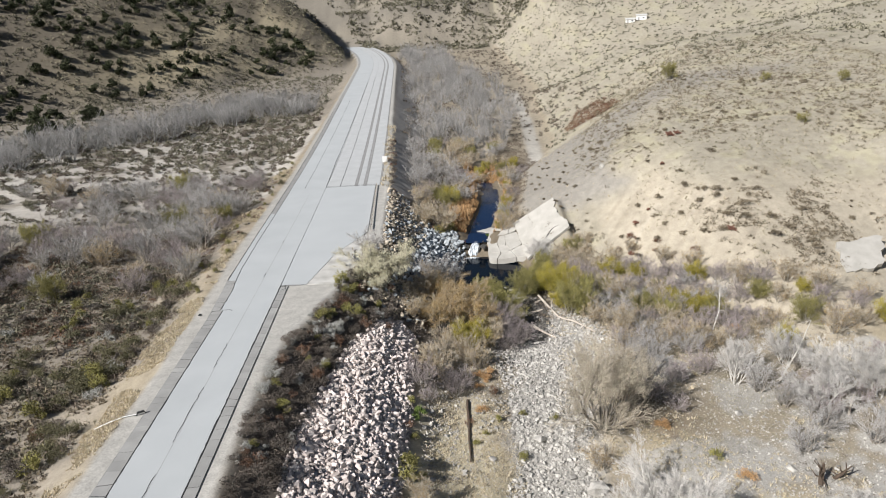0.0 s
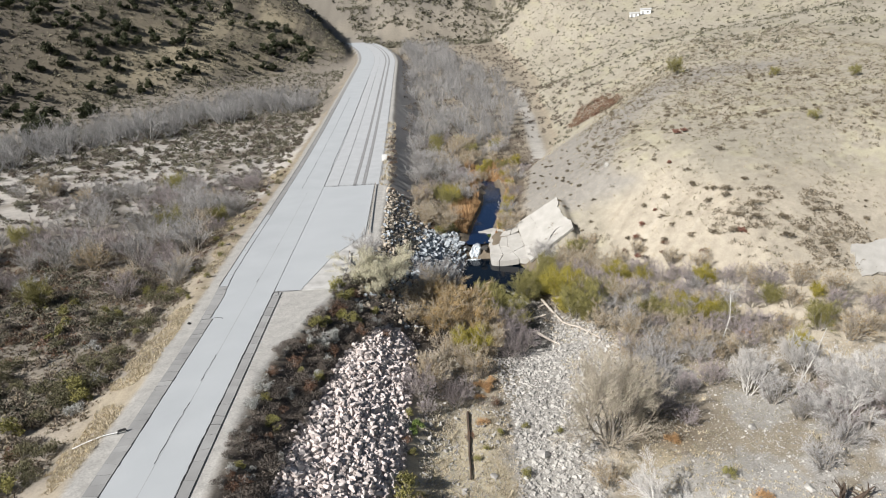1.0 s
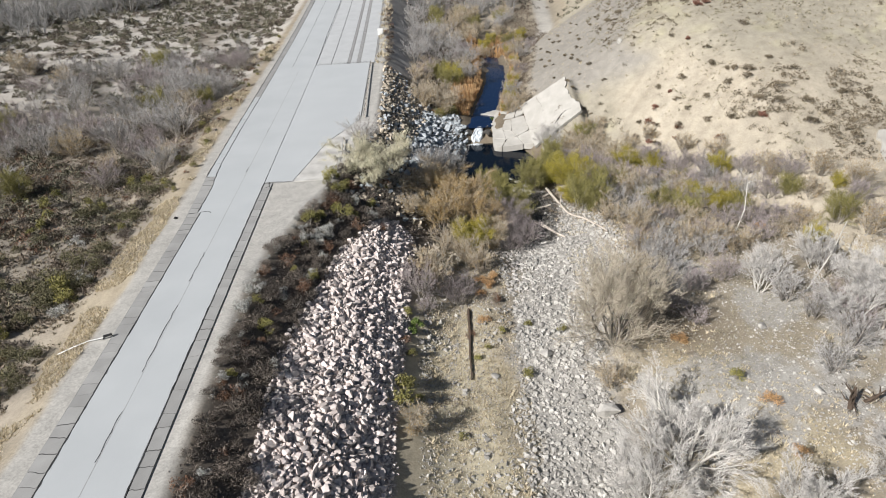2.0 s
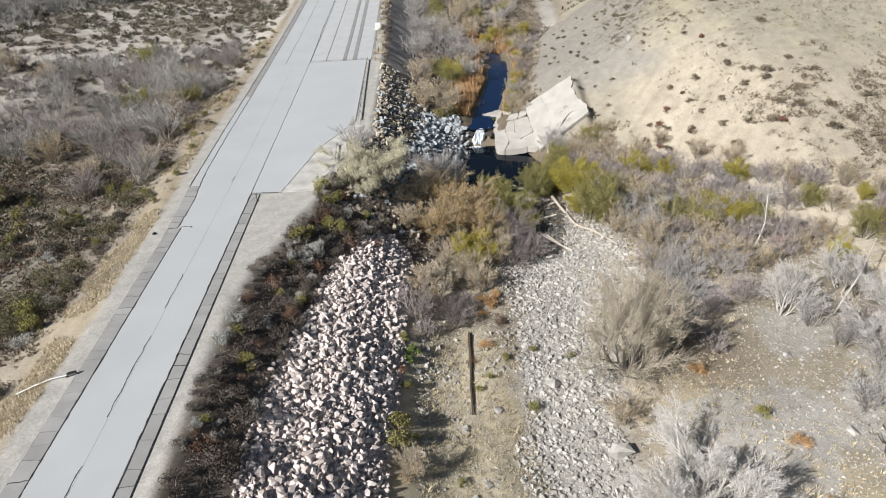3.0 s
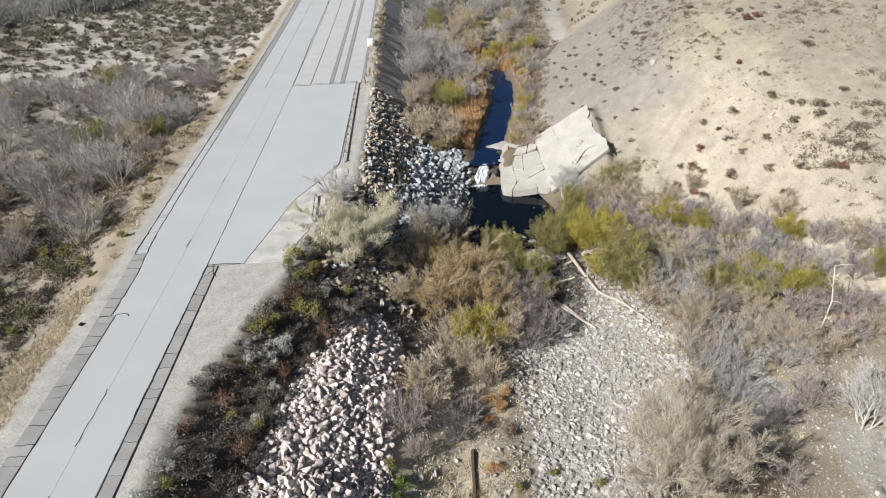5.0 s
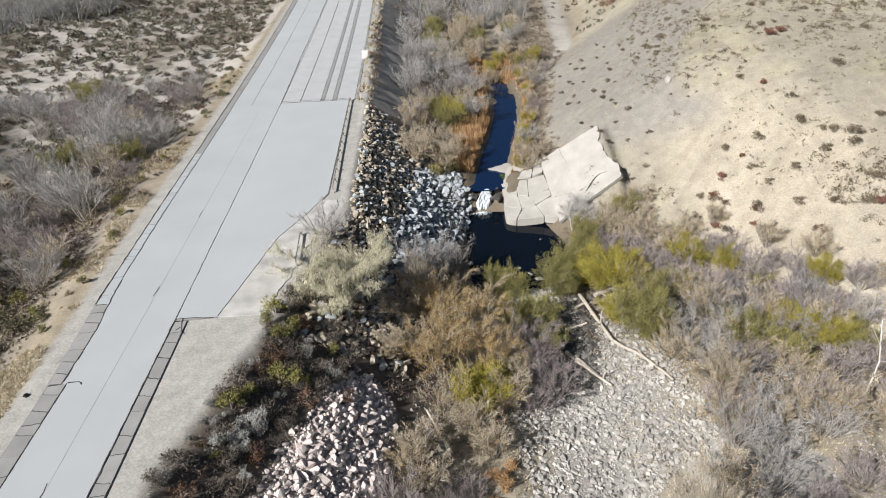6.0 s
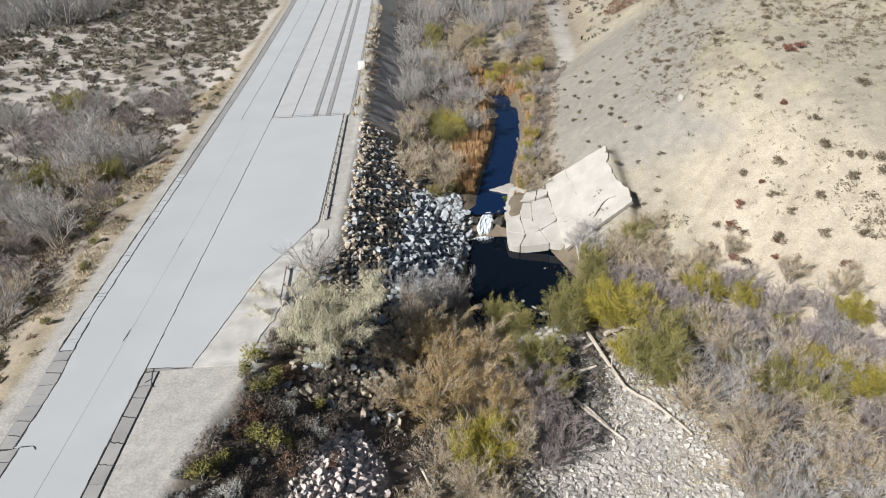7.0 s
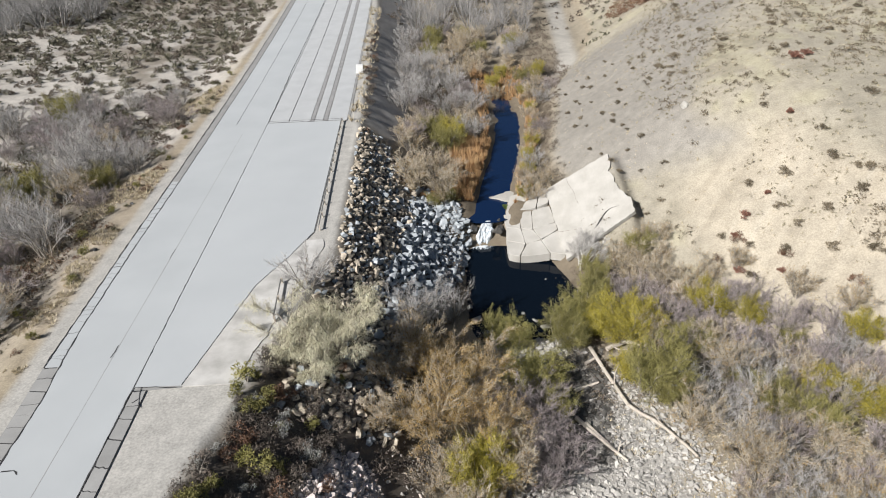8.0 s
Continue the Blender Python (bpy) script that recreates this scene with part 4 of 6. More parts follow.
def shaded_wet_bed(x, y):
    """The wet part of the creek bed below the pool, where willow shade is put into the colour."""
    return 94 < y < 111 and abs(x - 47.8 - 0.1 * (y - 101) + 0.8 * float(wave(x, y, 3, 95))) < 2.9


def near_creek(x, y):
    if shaded_wet_bed(x, y):
        return False
    wide = 4.0 * float(ramp(y, 76, 86) * (1 - ramp(y, 102, 110)))
    return abs(x - float(creek_x(y)) - 0.5 - wide + 1.6 * float(wave(x, y, 7, 31))) < 5.5 + wide


strew("cobbles", 31, 13500, (33, 60, 28, 113), near_creek, 0.2, 0.95, COBBLE, "pale grey cobbles in the dry creek bed", "cobbles")
strew("scattered_stones", 32, 5000, (26, 98, 24, 100), lambda x, y: float(wave(x, y, 13, 26)) > -0.2, 0.12, 0.6, COBBLE, "pale stones strewn over the flat", "stones")

# dark stones that stand in for willow shade as well as wetness
strew("wet_stones", 33, 1100, (43, 53, 94, 111), lambda x, y: shaded_wet_bed(x, y), 0.3, 1.1, WET_STONE, "wet creek bed stones, darkened for willow shade", "stones")
strew("shore_stones", 35, 46, (44.6, 48.0, 110, 121.5), lambda x, y: height(x, y) > POOL - 0.5, 0.5, 1.5, SLAB, "pale stones along the pool shore", "stones")
strew("tan_stones", 34, 420, (26.5, 39, 36, 76), lambda x, y: float(wave(x, y, 6, 88)) > -0.2, 0.25, 1.0, COBBLE, "pale stones half sunk in dry grass", "stones")

for x, y, size, flat in ((42.4, 64.7, 2.6, 0.5), (47.4, 54.1, 3.4, 0.8), (69.6, 65.0, 1.5, 1.0), (35.3, 60.9, 1.2, 1.0), (38.3, 57.0, 1.1, 0.9), (45.0, 57.0, 1.3, 0.8),
                         (64.0, 91.5, 1.9, 1.0), (31.0, 84.5, 2.4, 0.6), (29.2, 86.0, 2.0, 0.7), (70.5, 53.0, 1.6, 0.8), (73.4, 149.2, 1.7, 1.1), (36.6, 122.0, 1.4, 0.9), (37.4, 119.6, 1.6, 0.9),
                         (45.3, 118.6, 1.2, 0.5), (46.2, 117.0, 1.5, 0.6), (43.8, 120.3, 0.9, 0.5), (48.4, 128.4, 0.8, 0.5), (40.2, 116.2, 1.5, 0.7)):
    data = stone_shape(int(x * 10), flat).mesh("boulder", COBBLE if x > 30 and y < 100 else SLAB)
    whole("boulder", data, COBBLE, "pale weathered boulder lying on the creek flat", "boulder", m=pose(x, y, max(height(x, y), POOL - 0.2 if 114 < y < 141 else -99) + 0.14 * size, 0, 0, x * 50) @ Matrix.Scale(size, 4), group="boulders")
for k, (x, y) in enumerate(((38.5, 143.2), (38.9, 141.4), (37.9, 142.2), (42.9, 142.6), (43.0, 140.8), (37.6, 145.0), (42.6, 139.4))):
    whole("boulder", stone_shape(260 + k), WET_STONE, "dark wet boulder beside the waterfall", "boulder", m=pose(x, y, STREAM - 0.5 - 0.4 * (k % 3), 10 * k, 20, 60 * k) @ Matrix.Scale(1.9 + 0.2 * (k % 3), 4), group="wet boulders")


# ---------------------------------------------------------------- broken slabs beside the fall
def broken_slab(name, corners, thick, cells, jag, seed, label, draw_in=None):
    """A tilted broken sheet of stone between four corners, with ragged edges."""
    rng, shape, n = random.Random(seed), Shape(), cells
    a, b, c, d = (Vector(p) for p in corners)
    down = -((b - a).cross(d - a)).normalized()
    if down.z > 0:
        down.negate()
    top = {}
    for j in range(n + 1):
        for i in range(n + 1):
            u, v = i / n, j / n
            if draw_in:
                u *= 1 - draw_in(v) / (b - a).length
            p = a.lerp(b, u).lerp(d.lerp(c, u), v)
            if i in (0, n) or j in (0, n):
                p = p + (b - a).normalized() * rng.uniform(-jag, jag) + (d - a).normalized() * rng.uniform(-jag, jag)
            top[i, j] = len(shape.v)
            shape.v.append(tuple(p - down * rng.uniform(-0.03, 0.03)))
    for j in range(n):
        for i in range(n):
            shape.f.append((top[i, j], top[i + 1, j], top[i + 1, j + 1], top[i, j + 1]))
    rim = [top[i, 0] for i in range(n)] + [top[n, j] for j in range(n)] + [top[i, n] for i in range(n, 0, -1)] + [top[0, j] for j in range(n, 0, -1)]
    at = len(shape.v)
    shape.v += [tuple(Vector(shape.v[r]) + down * thick * rng.uniform(0.8, 1.15)) for r in rim]
    m = len(rim)
    shape.f += [(rim[(k + 1) % m], rim[k], at + k, at + (k + 1) % m) for k in range(m)]
    shape.f.append(tuple(at + k for k in range(m)))
    return whole(name, shape, SLAB, label, "slab", group="broken slabs")


def ragged(v):
    """How far the upper broken edge of the large slab draws in."""
    return float(np.interp(v, (0, 0.1, 0.2, 0.24, 0.4, 0.55, 0.62, 0.74, 0.82, 0.9, 1.0), (0.0, 0.0, -0.25, 0.05, 0.7, 1.0, 0.75, 1.15, 0.45, 0.25, 0.0)))


BIG = [(51.8, 130.65), (61.6, 131.95), (60.9, 145.9), (51.2, 146.6)]
large = broken_slab("rock_slab", [(x, y, slab_plane(x, y)) for x, y in BIG], 0.55, 24, 0.1, 1, "huge pale tilted slab broken on the slope by the pool", ragged)
slit, low_edge, high_edge = Shape(), [Vector((*p, slab_plane(*p))) for p in BIG[:2]], [Vector((*p, slab_plane(*p))) for p in (BIG[3], BIG[2])]
across = [low_edge[0].lerp(low_edge[1], u).lerp(high_edge[0].lerp(high_edge[1], u), 0.15 + 0.05 * math.sin(11 * u) + 0.05 * u) + Vector((0, 0, 0.02)) for u in (0.46, 0.52, 0.57, 0.62, 0.67, 0.74, 0.84)]
slit.tube(across, [0.02, 0.10, 0.20, 0.14, 0.10, 0.06, 0.02], 4)
part("crack", slit, TAR, large, "dark open crack")
for k, (u0, v0, u1, v1) in enumerate(((0.0, 0.36, 0.46, 0.18), (0.34, 1.0, 0.38, 0.55))):
    hair, rows_of = Shape(), []
    for i in range(9):
        u, v = u0 + (u1 - u0) * i / 8 + 0.012 * math.sin(5 * i + k), v0 + (v1 - v0) * i / 8 + 0.012 * math.cos(7 * i)
        rows_of.append(low_edge[0].lerp(low_edge[1], u).lerp(high_edge[0].lerp(high_edge[1], u), v) + Vector((0, 0, 0.005)))
    hair.tube(rows_of, [0.008 + 0.007 * (i % 3) for i in range(9)], 4)
    part("hairline_crack", hair, ROTTEN, large, "fine dark crack")


def pavement(corners, nu, nv, thick, gap, seed, label):
    """A sheet of stone broken into pieces that lie side by side, a little apart and uneven."""
    rng, root = random.Random(seed), thing("broken_pavement", Matrix(), label, "slab", "broken slabs")
    a, b, c, d = (Vector(p) for p in corners)
    node = {}
    for j in range(nv + 1):
        for i in range(nu + 1):
            u, v = (i + (rng.uniform(-0.4, 0.4) if 0 < i < nu else rng.uniform(-0.07, 0.07))) / nu, (j + (rng.uniform(-0.4, 0.4) if 0 < j < nv else rng.uniform(-0.1, 0.1))) / nv
            node[i, j] = a.lerp(b, u).lerp(d.lerp(c, u), v)
    for j in range(nv):
        for i in range(nu):
            ring = [node[i, j], node[i + 1, j], node[i + 1, j + 1], node[i, j + 1]]
            mid, drop = sum(ring, Vector()) / 4, rng.uniform(-0.10, 0.06)
            outline = []
            for k in range(4):
                p, q = ring[k], ring[(k + 1) % 4]
                for f in (0.0, 0.35, 0.7):
                    e = p.lerp(q, f)
                    outline.append(e + (mid - e).normalized() * (gap * rng.uniform(0.4, 1.6) + (0.12 if f == 0 else 0)) + Vector((0, 0, drop + 0.05 * rng.uniform(-1, 1))))
            n, piece = len(outline), Shape()
            piece.v = [tuple(p - Vector((0, 0, thick))) for p in outline] + [tuple(p - Vector((0, 0, 0.06))) for p in outline] + [tuple(p.lerp(mid, 0.03)) for p in outline]
            piece.f = [(o + k, o + (k + 1) % n, o + n + (k + 1) % n, o + n + k) for o in (0, n) for k in range(n)] + [tuple(range(2 * n, 3 * n))]
            part("slab_piece", piece, SLAB, root)
    return root


pavement(((43.5, 133.9, -11.4), (51.9, 132.4, -10.55), (51.5, 143.6, -7.9), (44.0, 143.6, -9.55)), 3, 3, 1.3, 0.02, 2, "pale cracked slab pieces at the edge of the pool")
pavement(((44.4, 143.8, -9.5), (51.5, 143.8, -7.85), (51.6, 148.2, -6.9), (45.6, 149.2, -8.9)), 3, 2, 0.9, 0.03, 3, "pale broken ledge above the fall")
broken_slab("rock_slab", ((42.6, 150.6, -9.45), (45.2, 148.8, -9.35), (47.8, 150.0, -9.1), (46.2, 152.2, -9.2)), 0.4, 5, 0.2, 4, "thin grey ledge standing out over the stream")
broken_slab("rock_slab", ((104, 97.0, -4.6), (112, 98.5, -3.8), (116, 106.0, -0.8), (106, 104.0, -1.3)), 0.8, 7, 0.4, 5, "bare pale outcrop at the foot of the hill")


# ---------------------------------------------------------------- driftwood and dead wood
def log(name, points, r, material, label, limbs=0, seed=0):
    """A trunk lying or standing through the given places (x, y, height over the ground), with broken limbs."""
    rng, shape = random.Random(seed), Shape()
    path = [Vector((x, y, height(x, y) + lift)) for x, y, lift in points]
    dense = []
    for a, b in zip(path, path[1:]):
        dense += [a.lerp(b, k / 3) + unit(rng) * r * 0.35 * (k > 0) for k in range(3)]
    dense.append(path[-1])
    shape.tube(dense, [r * (1 - 0.5 * k / (len(dense) - 1)) * rng.uniform(0.9, 1.1) for k in range(len(dense))], 7)
    root = thing(name, Matrix(), label, "log", "dead wood")
    part("trunk", shape, material, root)
    for k in range(limbs):
        p, d, limb = dense[rng.randrange(1, len(dense))], unit(rng, 0.6), Shape()
        limb.tube([p, p + d * rng.uniform(0.6, 1.4), p + (d + 0.4 * unit(rng)) * rng.uniform(1.5, 2.5)], [r * 0.4, r * 0.25, 0], 4)
        part("limb", limb, material, root)
    return root


log("fallen_log", ((50.7, 111.0, 0.6), (52.6, 101.0, 0.5), (55.4, 96.8, 0.5), (57.2, 92.6, 0.4)), 0.26, DRIFT, "long bleached fallen trunk lying by the gravel", 7, 1)
log("fallen_log", ((46.7, 100.2, 0.5), (48.6, 97.0, 0.4), (50.6, 93.6, 0.3)), 0.26, DRIFT, "bleached driftwood log on the creek bed", 2, 2)
log("fallen_log", ((47.6, 99.4, 0.3), (49.8, 95.0, 0.3)), 0.18, DRIFT, "bleached driftwood log on the creek bed", 1, 3)
log("fallen_log", ((52.6, 110.4, 0.6), (55.0, 111.2, 0.6), (57.4, 110.2, 0.5)), 0.3, DRIFT, "bleached driftwood log below the willows", 2, 4)
log("fallen_log", ((49.6, 108.5, 0.4), (51.4, 109.4, 0.5)), 0.22, DRIFT, "short bleached driftwood log", 0, 5)
log("fallen_log", ((47.5, 104.5, 0.3), (50.4, 105.2, 0.4)), 0.24, DRIFT, "short bleached driftwood log", 0, 6)
log("fallen_log", ((33.2, 74.3, 0.3), (32.8, 67.0, 0.25), (32.4, 60.2, 0.25)), 0.23, ROTTEN, "dark rotten trunk lying on dry grass", 0, 7)
log("leaning_trunk", ((74.5, 86.0, 0.2), (77.0, 88.5, 4.5), (78.2, 91.4, 7.5)), 0.11, BARK_WHITE, "pale leaning dead trunk among grey shrubs", 9, 8)
log("leaning_trunk", ((79.0, 72.0, 0.3), (83.5, 75.5, 3.6), (88.0, 80.4, 6.0)), 0.11, BARK_WHITE, "pale leaning dead trunk among grey shrubs", 9, 9)
log("dead_stump", ((72.4, 50.0, 0.0), (72.9, 50.8, 2.4)), 0.32, ROTTEN, "dark burnt stump with broken limbs on gravel", 9, 10)
log("dead_stump", ((74.6, 51.0, 0.0), (75.5, 50.4, 1.5)), 0.25, ROTTEN, "dark burnt stump with broken limbs on gravel", 6, 11)
log("dead_stump", ((83.3, 62.2, 0.0), (84.0, 62.8, 2.8)), 0.16, DRIFT, "thin grey snag standing on the flat", 3, 12)
log("fallen_log", ((29.4, 89.0, 0.4), (30.6, 86.5, 0.4)), 0.14, DRIFT, "bleached branch caught on the stones", 2, 13)

# ---------------------------------------------------------------- things along the road
def guard_rail(points, label):
    root = thing("guard_rail", Matrix(), label, "guard rail")
    profile = ((0.0, 0.30), (0.05, 0.36), (0.0, 0.45), (0.05, 0.54), (0.0, 0.60), (-0.03, 0.60), (0.02, 0.54), (-0.03, 0.45), (0.02, 0.36), (-0.03, 0.30))
    beam = Shape()
    for k, (x, y) in enumerate(points):
        beam.v += [(x - a, y, float(road_rise(y)) + b) for a, b in profile]
        if k:
            o = 10 * k
            beam.f += [(o - 10 + i, o - 10 + (i + 1) % 10, o + (i + 1) % 10, o + i) for i in range(10)]
    beam.f += [tuple(range(9, -1, -1)), tuple(len(beam.v) - 10 + i for i in range(10))]
    part("beam", beam, METAL, root, "ribbed steel beam")
    (x0, y0), (x1, y1) = points[0], points[-1]
    n = max(2, round(abs(y1 - y0) / 3.8))
    for k in range(n + 1):
        y = y0 + (y1 - y0) * k / n
        x = float(np.interp(y, [p[1] for p in sorted(points, key=lambda p: p[1])], [p[0] for p in sorted(points, key=lambda p: p[1])]))
        post = Shape()
        post.box(pose(x + 0.13, y, float(road_rise(y)) - 0.25), 0.15, 0.2, 0.95, 0.01)
        part("post", post, DRIFT, root, "weathered wooden post")
    return root


guard_rail([(17.0, 164.6), (17.1, 150), (17.25, 135), (17.4, 123.5)], "low steel guard rail on wooden posts at the road edge")
guard_rail([(14.5, 111.2), (14.7, 107.5), (14.9, 103.8)], "short stub of guard rail beside the willow")

cabinet = thing("utility_cabinet", pose(18.6, 195.0, float(road_rise(195)) - 0.05), "white metal utility cabinet on the road verge", "cabinet")
body = Shape()
body.box(pose(0, 0, 0), 1.5, 1.3, 1.7, 0.05)
part("body", body, WHITE, cabinet)
door = Shape()
door.box(pose(0, -0.66, 0.15), 1.2, 0.05, 1.35, 0.01)
leaf_door = part("door", door, WHITE, cabinet)
grip = Shape()
grip.box(pose(0.45, -0.71, 0.75), 0.05, 0.06, 0.22, 0.01)
part("handle", grip, METAL, leaf_door, "steel handle")
foot = Shape()
foot.box(pose(0, 0, -0.25), 1.9, 1.7, 0.3, 0.03)
part("plinth", foot, SLAB, cabinet, "concrete plinth")

pipe = thing("drain_pipe", Matrix(), "pale drain pipe with a black inlet at the road edge", "pipe")
run = Shape()
run.tube([Vector((-5.7, 55.6, 0.12)), Vector((-7.4, 55.2, 0.05)), Vector((-9.0, 54.8, -0.32)), Vector((-10.6, 54.4, -0.85))], [0.06, 0.06, 0.06, 0.06], 8)
part("tube", run, WHITE, pipe, "whitish tube")
mouth = Shape()
mouth.tube([Vector((-5.1, 55.8, -0.05)), Vector((-5.3, 55.75, 0.32)), Vector((-5.95, 55.5, 0.30)), Vector((-6.1, 55.5, -0.05))], [0.12, 0.15, 0.14, 0.1], 8)
part("inlet", mouth, RUBBER, pipe, "black plastic inlet")
for k, y in enumerate((83.6, 121, 134, 139, 150)):
    stub = whole("edge_debris", stone_shape(290 + k), RUBBER, "dark lump of tar and rubble on the verge", "debris", group="verge debris",
                 m=pose(float(bank(y)) + 0.7, y, float(road_rise(y)) - 0.02, 0, 0, 40 * k) @ Matrix.Scale(0.7, 4))

for k, (x, y, long) in enumerate(((175.5, 452.5, 6.0), (182.5, 451.5, 6.5))):
    z = height(x, y) - 0.3
    hut = thing("farm_shed", pose(x, y, z, 0, 0, -18), "small white shed far up the hillside", "shed", "white sheds")
    walls = Shape()
    walls.box(pose(0, 0, 0), long, 6.0, 2.3 + 0.6 * k)
    side = part("wall", walls, WHITE, hut)
    entry = Shape()
    entry.box(pose(-long / 4, -3.02, 0.0), 0.9, 0.06, 2.0, 0.01)
    part("door", entry, METAL, side, "grey metal door")
    opening = Shape()
    opening.box(pose(long / 5, -3.02, 1.0), 1.1, 0.06, 0.8, 0.01)
    part("window", opening, WATER_DARK, side, "dark window pane")
    cover = Shape()
    w, h = long / 2 + 0.4, 2.3 + 0.6 * k
    cover.v = [(-w, -3.4, h), (w, -3.4, h), (w, 3.4, h), (-w, 3.4, h), (-w, 0, h + 0.9), (w, 0, h + 0.9)]
    cover.f = [(0, 1, 5, 4), (2, 3, 4, 5), (0, 4, 3), (1, 2, 5), (3, 2, 1, 0)]
    part("roof", cover, ROOFING, hut)

# ---------------------------------------------------------------- planting, place by place
beige_tree.plant(51.4, 66.0, 1.3).scale.z *= 1.3
white_tree.plant(53.0, 45.5, 1.35)
white_tree.plant(47.0, 40.0, 1.1)
for x, y, size in ((60.0, 36.0, 1.0), (72.0, 40.0, 0.9), (36.5, 34.0, 0.7)):
    white_tree.plant(x, y, size)
for x, y, size in ((73.0, 73.4, 0.85), (80.5, 64.5, 0.9), (89.5, 65.5, 1.0), (83.0, 77.5, 0.8), (86.5, 70.5, 0.85)):
    white_tree.plant(x, y, size)
for x, y, size in ((62.5, 89.8, 1.0), (60.0, 85.5, 0.8), (56.5, 77.0, 0.9), (58.4, 96.6, 0.8), (61.6, 91.1, 0.9), (29.0, 79.5, 0.75),
                  (49.0, 58.5, 0.7), (64.9, 103.5, 1.0), (29.0, 108.0, 0.9), (66.0, 96.0, 0.9), (70.0, 86.0, 0.9), (94.5, 84.0, 1.0), (64.5, 116.5, 0.8), (66.5, 119.5, 0.7), (63.5, 122.5, 0.8)):
    beige_shrub.plant(x, y, size)
for x, y, size in ((54.0, 105.6, 0.75), (53.2, 114.8, 0.8)):
    yellow_shrub.plant(x, y, size)
for x, y, size in ((57.4, 100.6, 0.7), (48.8, 111.6, 0.65), (65.2, 102.4, 0.55)):
    olive_shrub.plant(x, y, size)
for x, y, size in ((33.9, 117.0, 0.8), (31.6, 114.6, 0.95), (29.4, 112.4, 1.0)):
    grey_shrub.plant(x, y, size, label="leafless grey shrub between the boulders and the pool")
for x, y, size in ((26.6, 75.6, 0.85), (31.6, 76.6, 0.85), (32.6, 78.4, 0.7), (27.6, 72.6, 0.5)):
    purple_shrub.plant(x, y, size, label="round bare greyish shrub beside the rock heap")
pale_tree.plant(20.2, 100.6, 1.12).scale.z *= 0.72
for x, y, size in ((59.5, 70.5, 0.6), (62.0, 67.0, 0.5), (58.0, 73.0, 0.7)):
    purple_shrub.plant(x, y, size)
grey_shrub.plant(17.6, 110.2, 0.85, label="bare grey tree reaching over the road edge")
white_tree.plant(53.6, 129.2, 0.75, label="small bare pale tree in front of the slab")
for x, y, size in ((32.9, 100.4, 1.05), (30.5, 96.5, 0.85), (36.5, 96.5, 0.8), (35.5, 104.5, 0.9), (31.5, 105.0, 0.8)):
    rusty_tree.plant(x, y, size)
for x, y, size in ((26.4, 102.0, 0.8), (28.2, 97.4, 0.75), (25.6, 95.6, 0.6), (31.8, 90.8, 0.85), (34.0, 87.6, 0.8), (38.2, 91.5, 0.85), (39.4, 95.4, 0.8), (36.0, 84.5, 0.75)):
    beige_shrub.plant(x, y, size)
for x, y, size in ((41.2, 95.0, 0.8), (42.6, 98.6, 0.9), (41.8, 91.6, 0.75), (43.5, 103.5, 0.8), (44.6, 97.2, 0.85), (44.0, 93.2, 0.8)):
    purple_shrub.plant(x, y, size)
for x, y, size in ((35.3, 91.2, 1.0), (54.6, 112.2, 1.1), (57.2, 113.2, 1.0), (52.5, 114.5, 0.85), (36.0, 93.5, 0.8), (73.0, 99.5, 0.7), (76.5, 96.5, 0.75), (93.5, 92.5, 0.45), (71.0, 112.0, 0.7), (51.0, 163.0, 0.5), (50.0, 156.5, 0.45)):
    yellow_shrub.plant(x, y, size)
for x, y, size in ((39.7, 114.2, 0.8), (41.5, 112.6, 0.7), (55.3, 102.5, 1.05), (57.6, 104.5, 1.0), (49.0, 115.5, 0.8), (47.4, 112.3, 0.85), (51.5, 117.8, 0.9), (53.5, 121.0, 0.8), (54.2, 125.2, 0.75), (67.0, 97.5, 0.9), (70.5, 94.5, 0.8),
                  (44.0, 106.0, 0.9), (44.6, 100.4, 0.7), (41.0, 104.5, 0.95), (62.0, 108.5, 0.8), (35.6, 147.0, 0.5), (33.0, 146.0, 0.45), (61.5, 128.5, 0.6)):
    olive_shrub.plant(x, y, size)
for x, y, size in ((40.5, 99.0, 1.1), (42.5, 101.5, 1.0), (38.0, 99.0, 0.9), (73.5, 102.2, 0.9), (71.0, 105.5, 0.9), (76.0, 104.0, 0.9), (60.5, 106.5, 0.9), (66.5, 107.0, 1.0), (69.0, 109.0, 0.8), (79.5, 101.0, 0.8), (58.5, 118.5, 0.9), (60.5, 114.5, 0.9), (57.0, 121.5, 0.7), (80.0, 92.0, 0.8), (84.5, 90.0, 0.8)):
    purple_shrub.plant(x, y, size)
for x, y in spread_over(41, 40, (60, 100, 56, 104), lambda x, y: height(x, y) < -8 and float(wave(x, y, 15, 40)) > -0.15 and not (62 < x < 76 and 57 < y < 70), 3.4):
    (grey_shrub if (x * 7) % 2 < 1.3 else purple_shrub).plant(x, y, 0.75)

for x, y, size in ((25.6, 50.0, 0.6), (27.2, 81.5, 0.6), (29.0, 84.0, 0.7)):
    beige_shrub.plant(x, y, size)
for x, y, size in ((25.2, 57.0, 0.9), (26.2, 55.0, 0.7), (25.4, 62.6, 0.8), (27.6, 78.6, 0.9), (35.0, 66.0, 0.6), (37.2, 69.5, 0.7), (30.5, 50.5, 0.6)):
    green_scrub.plant(x, y, size)

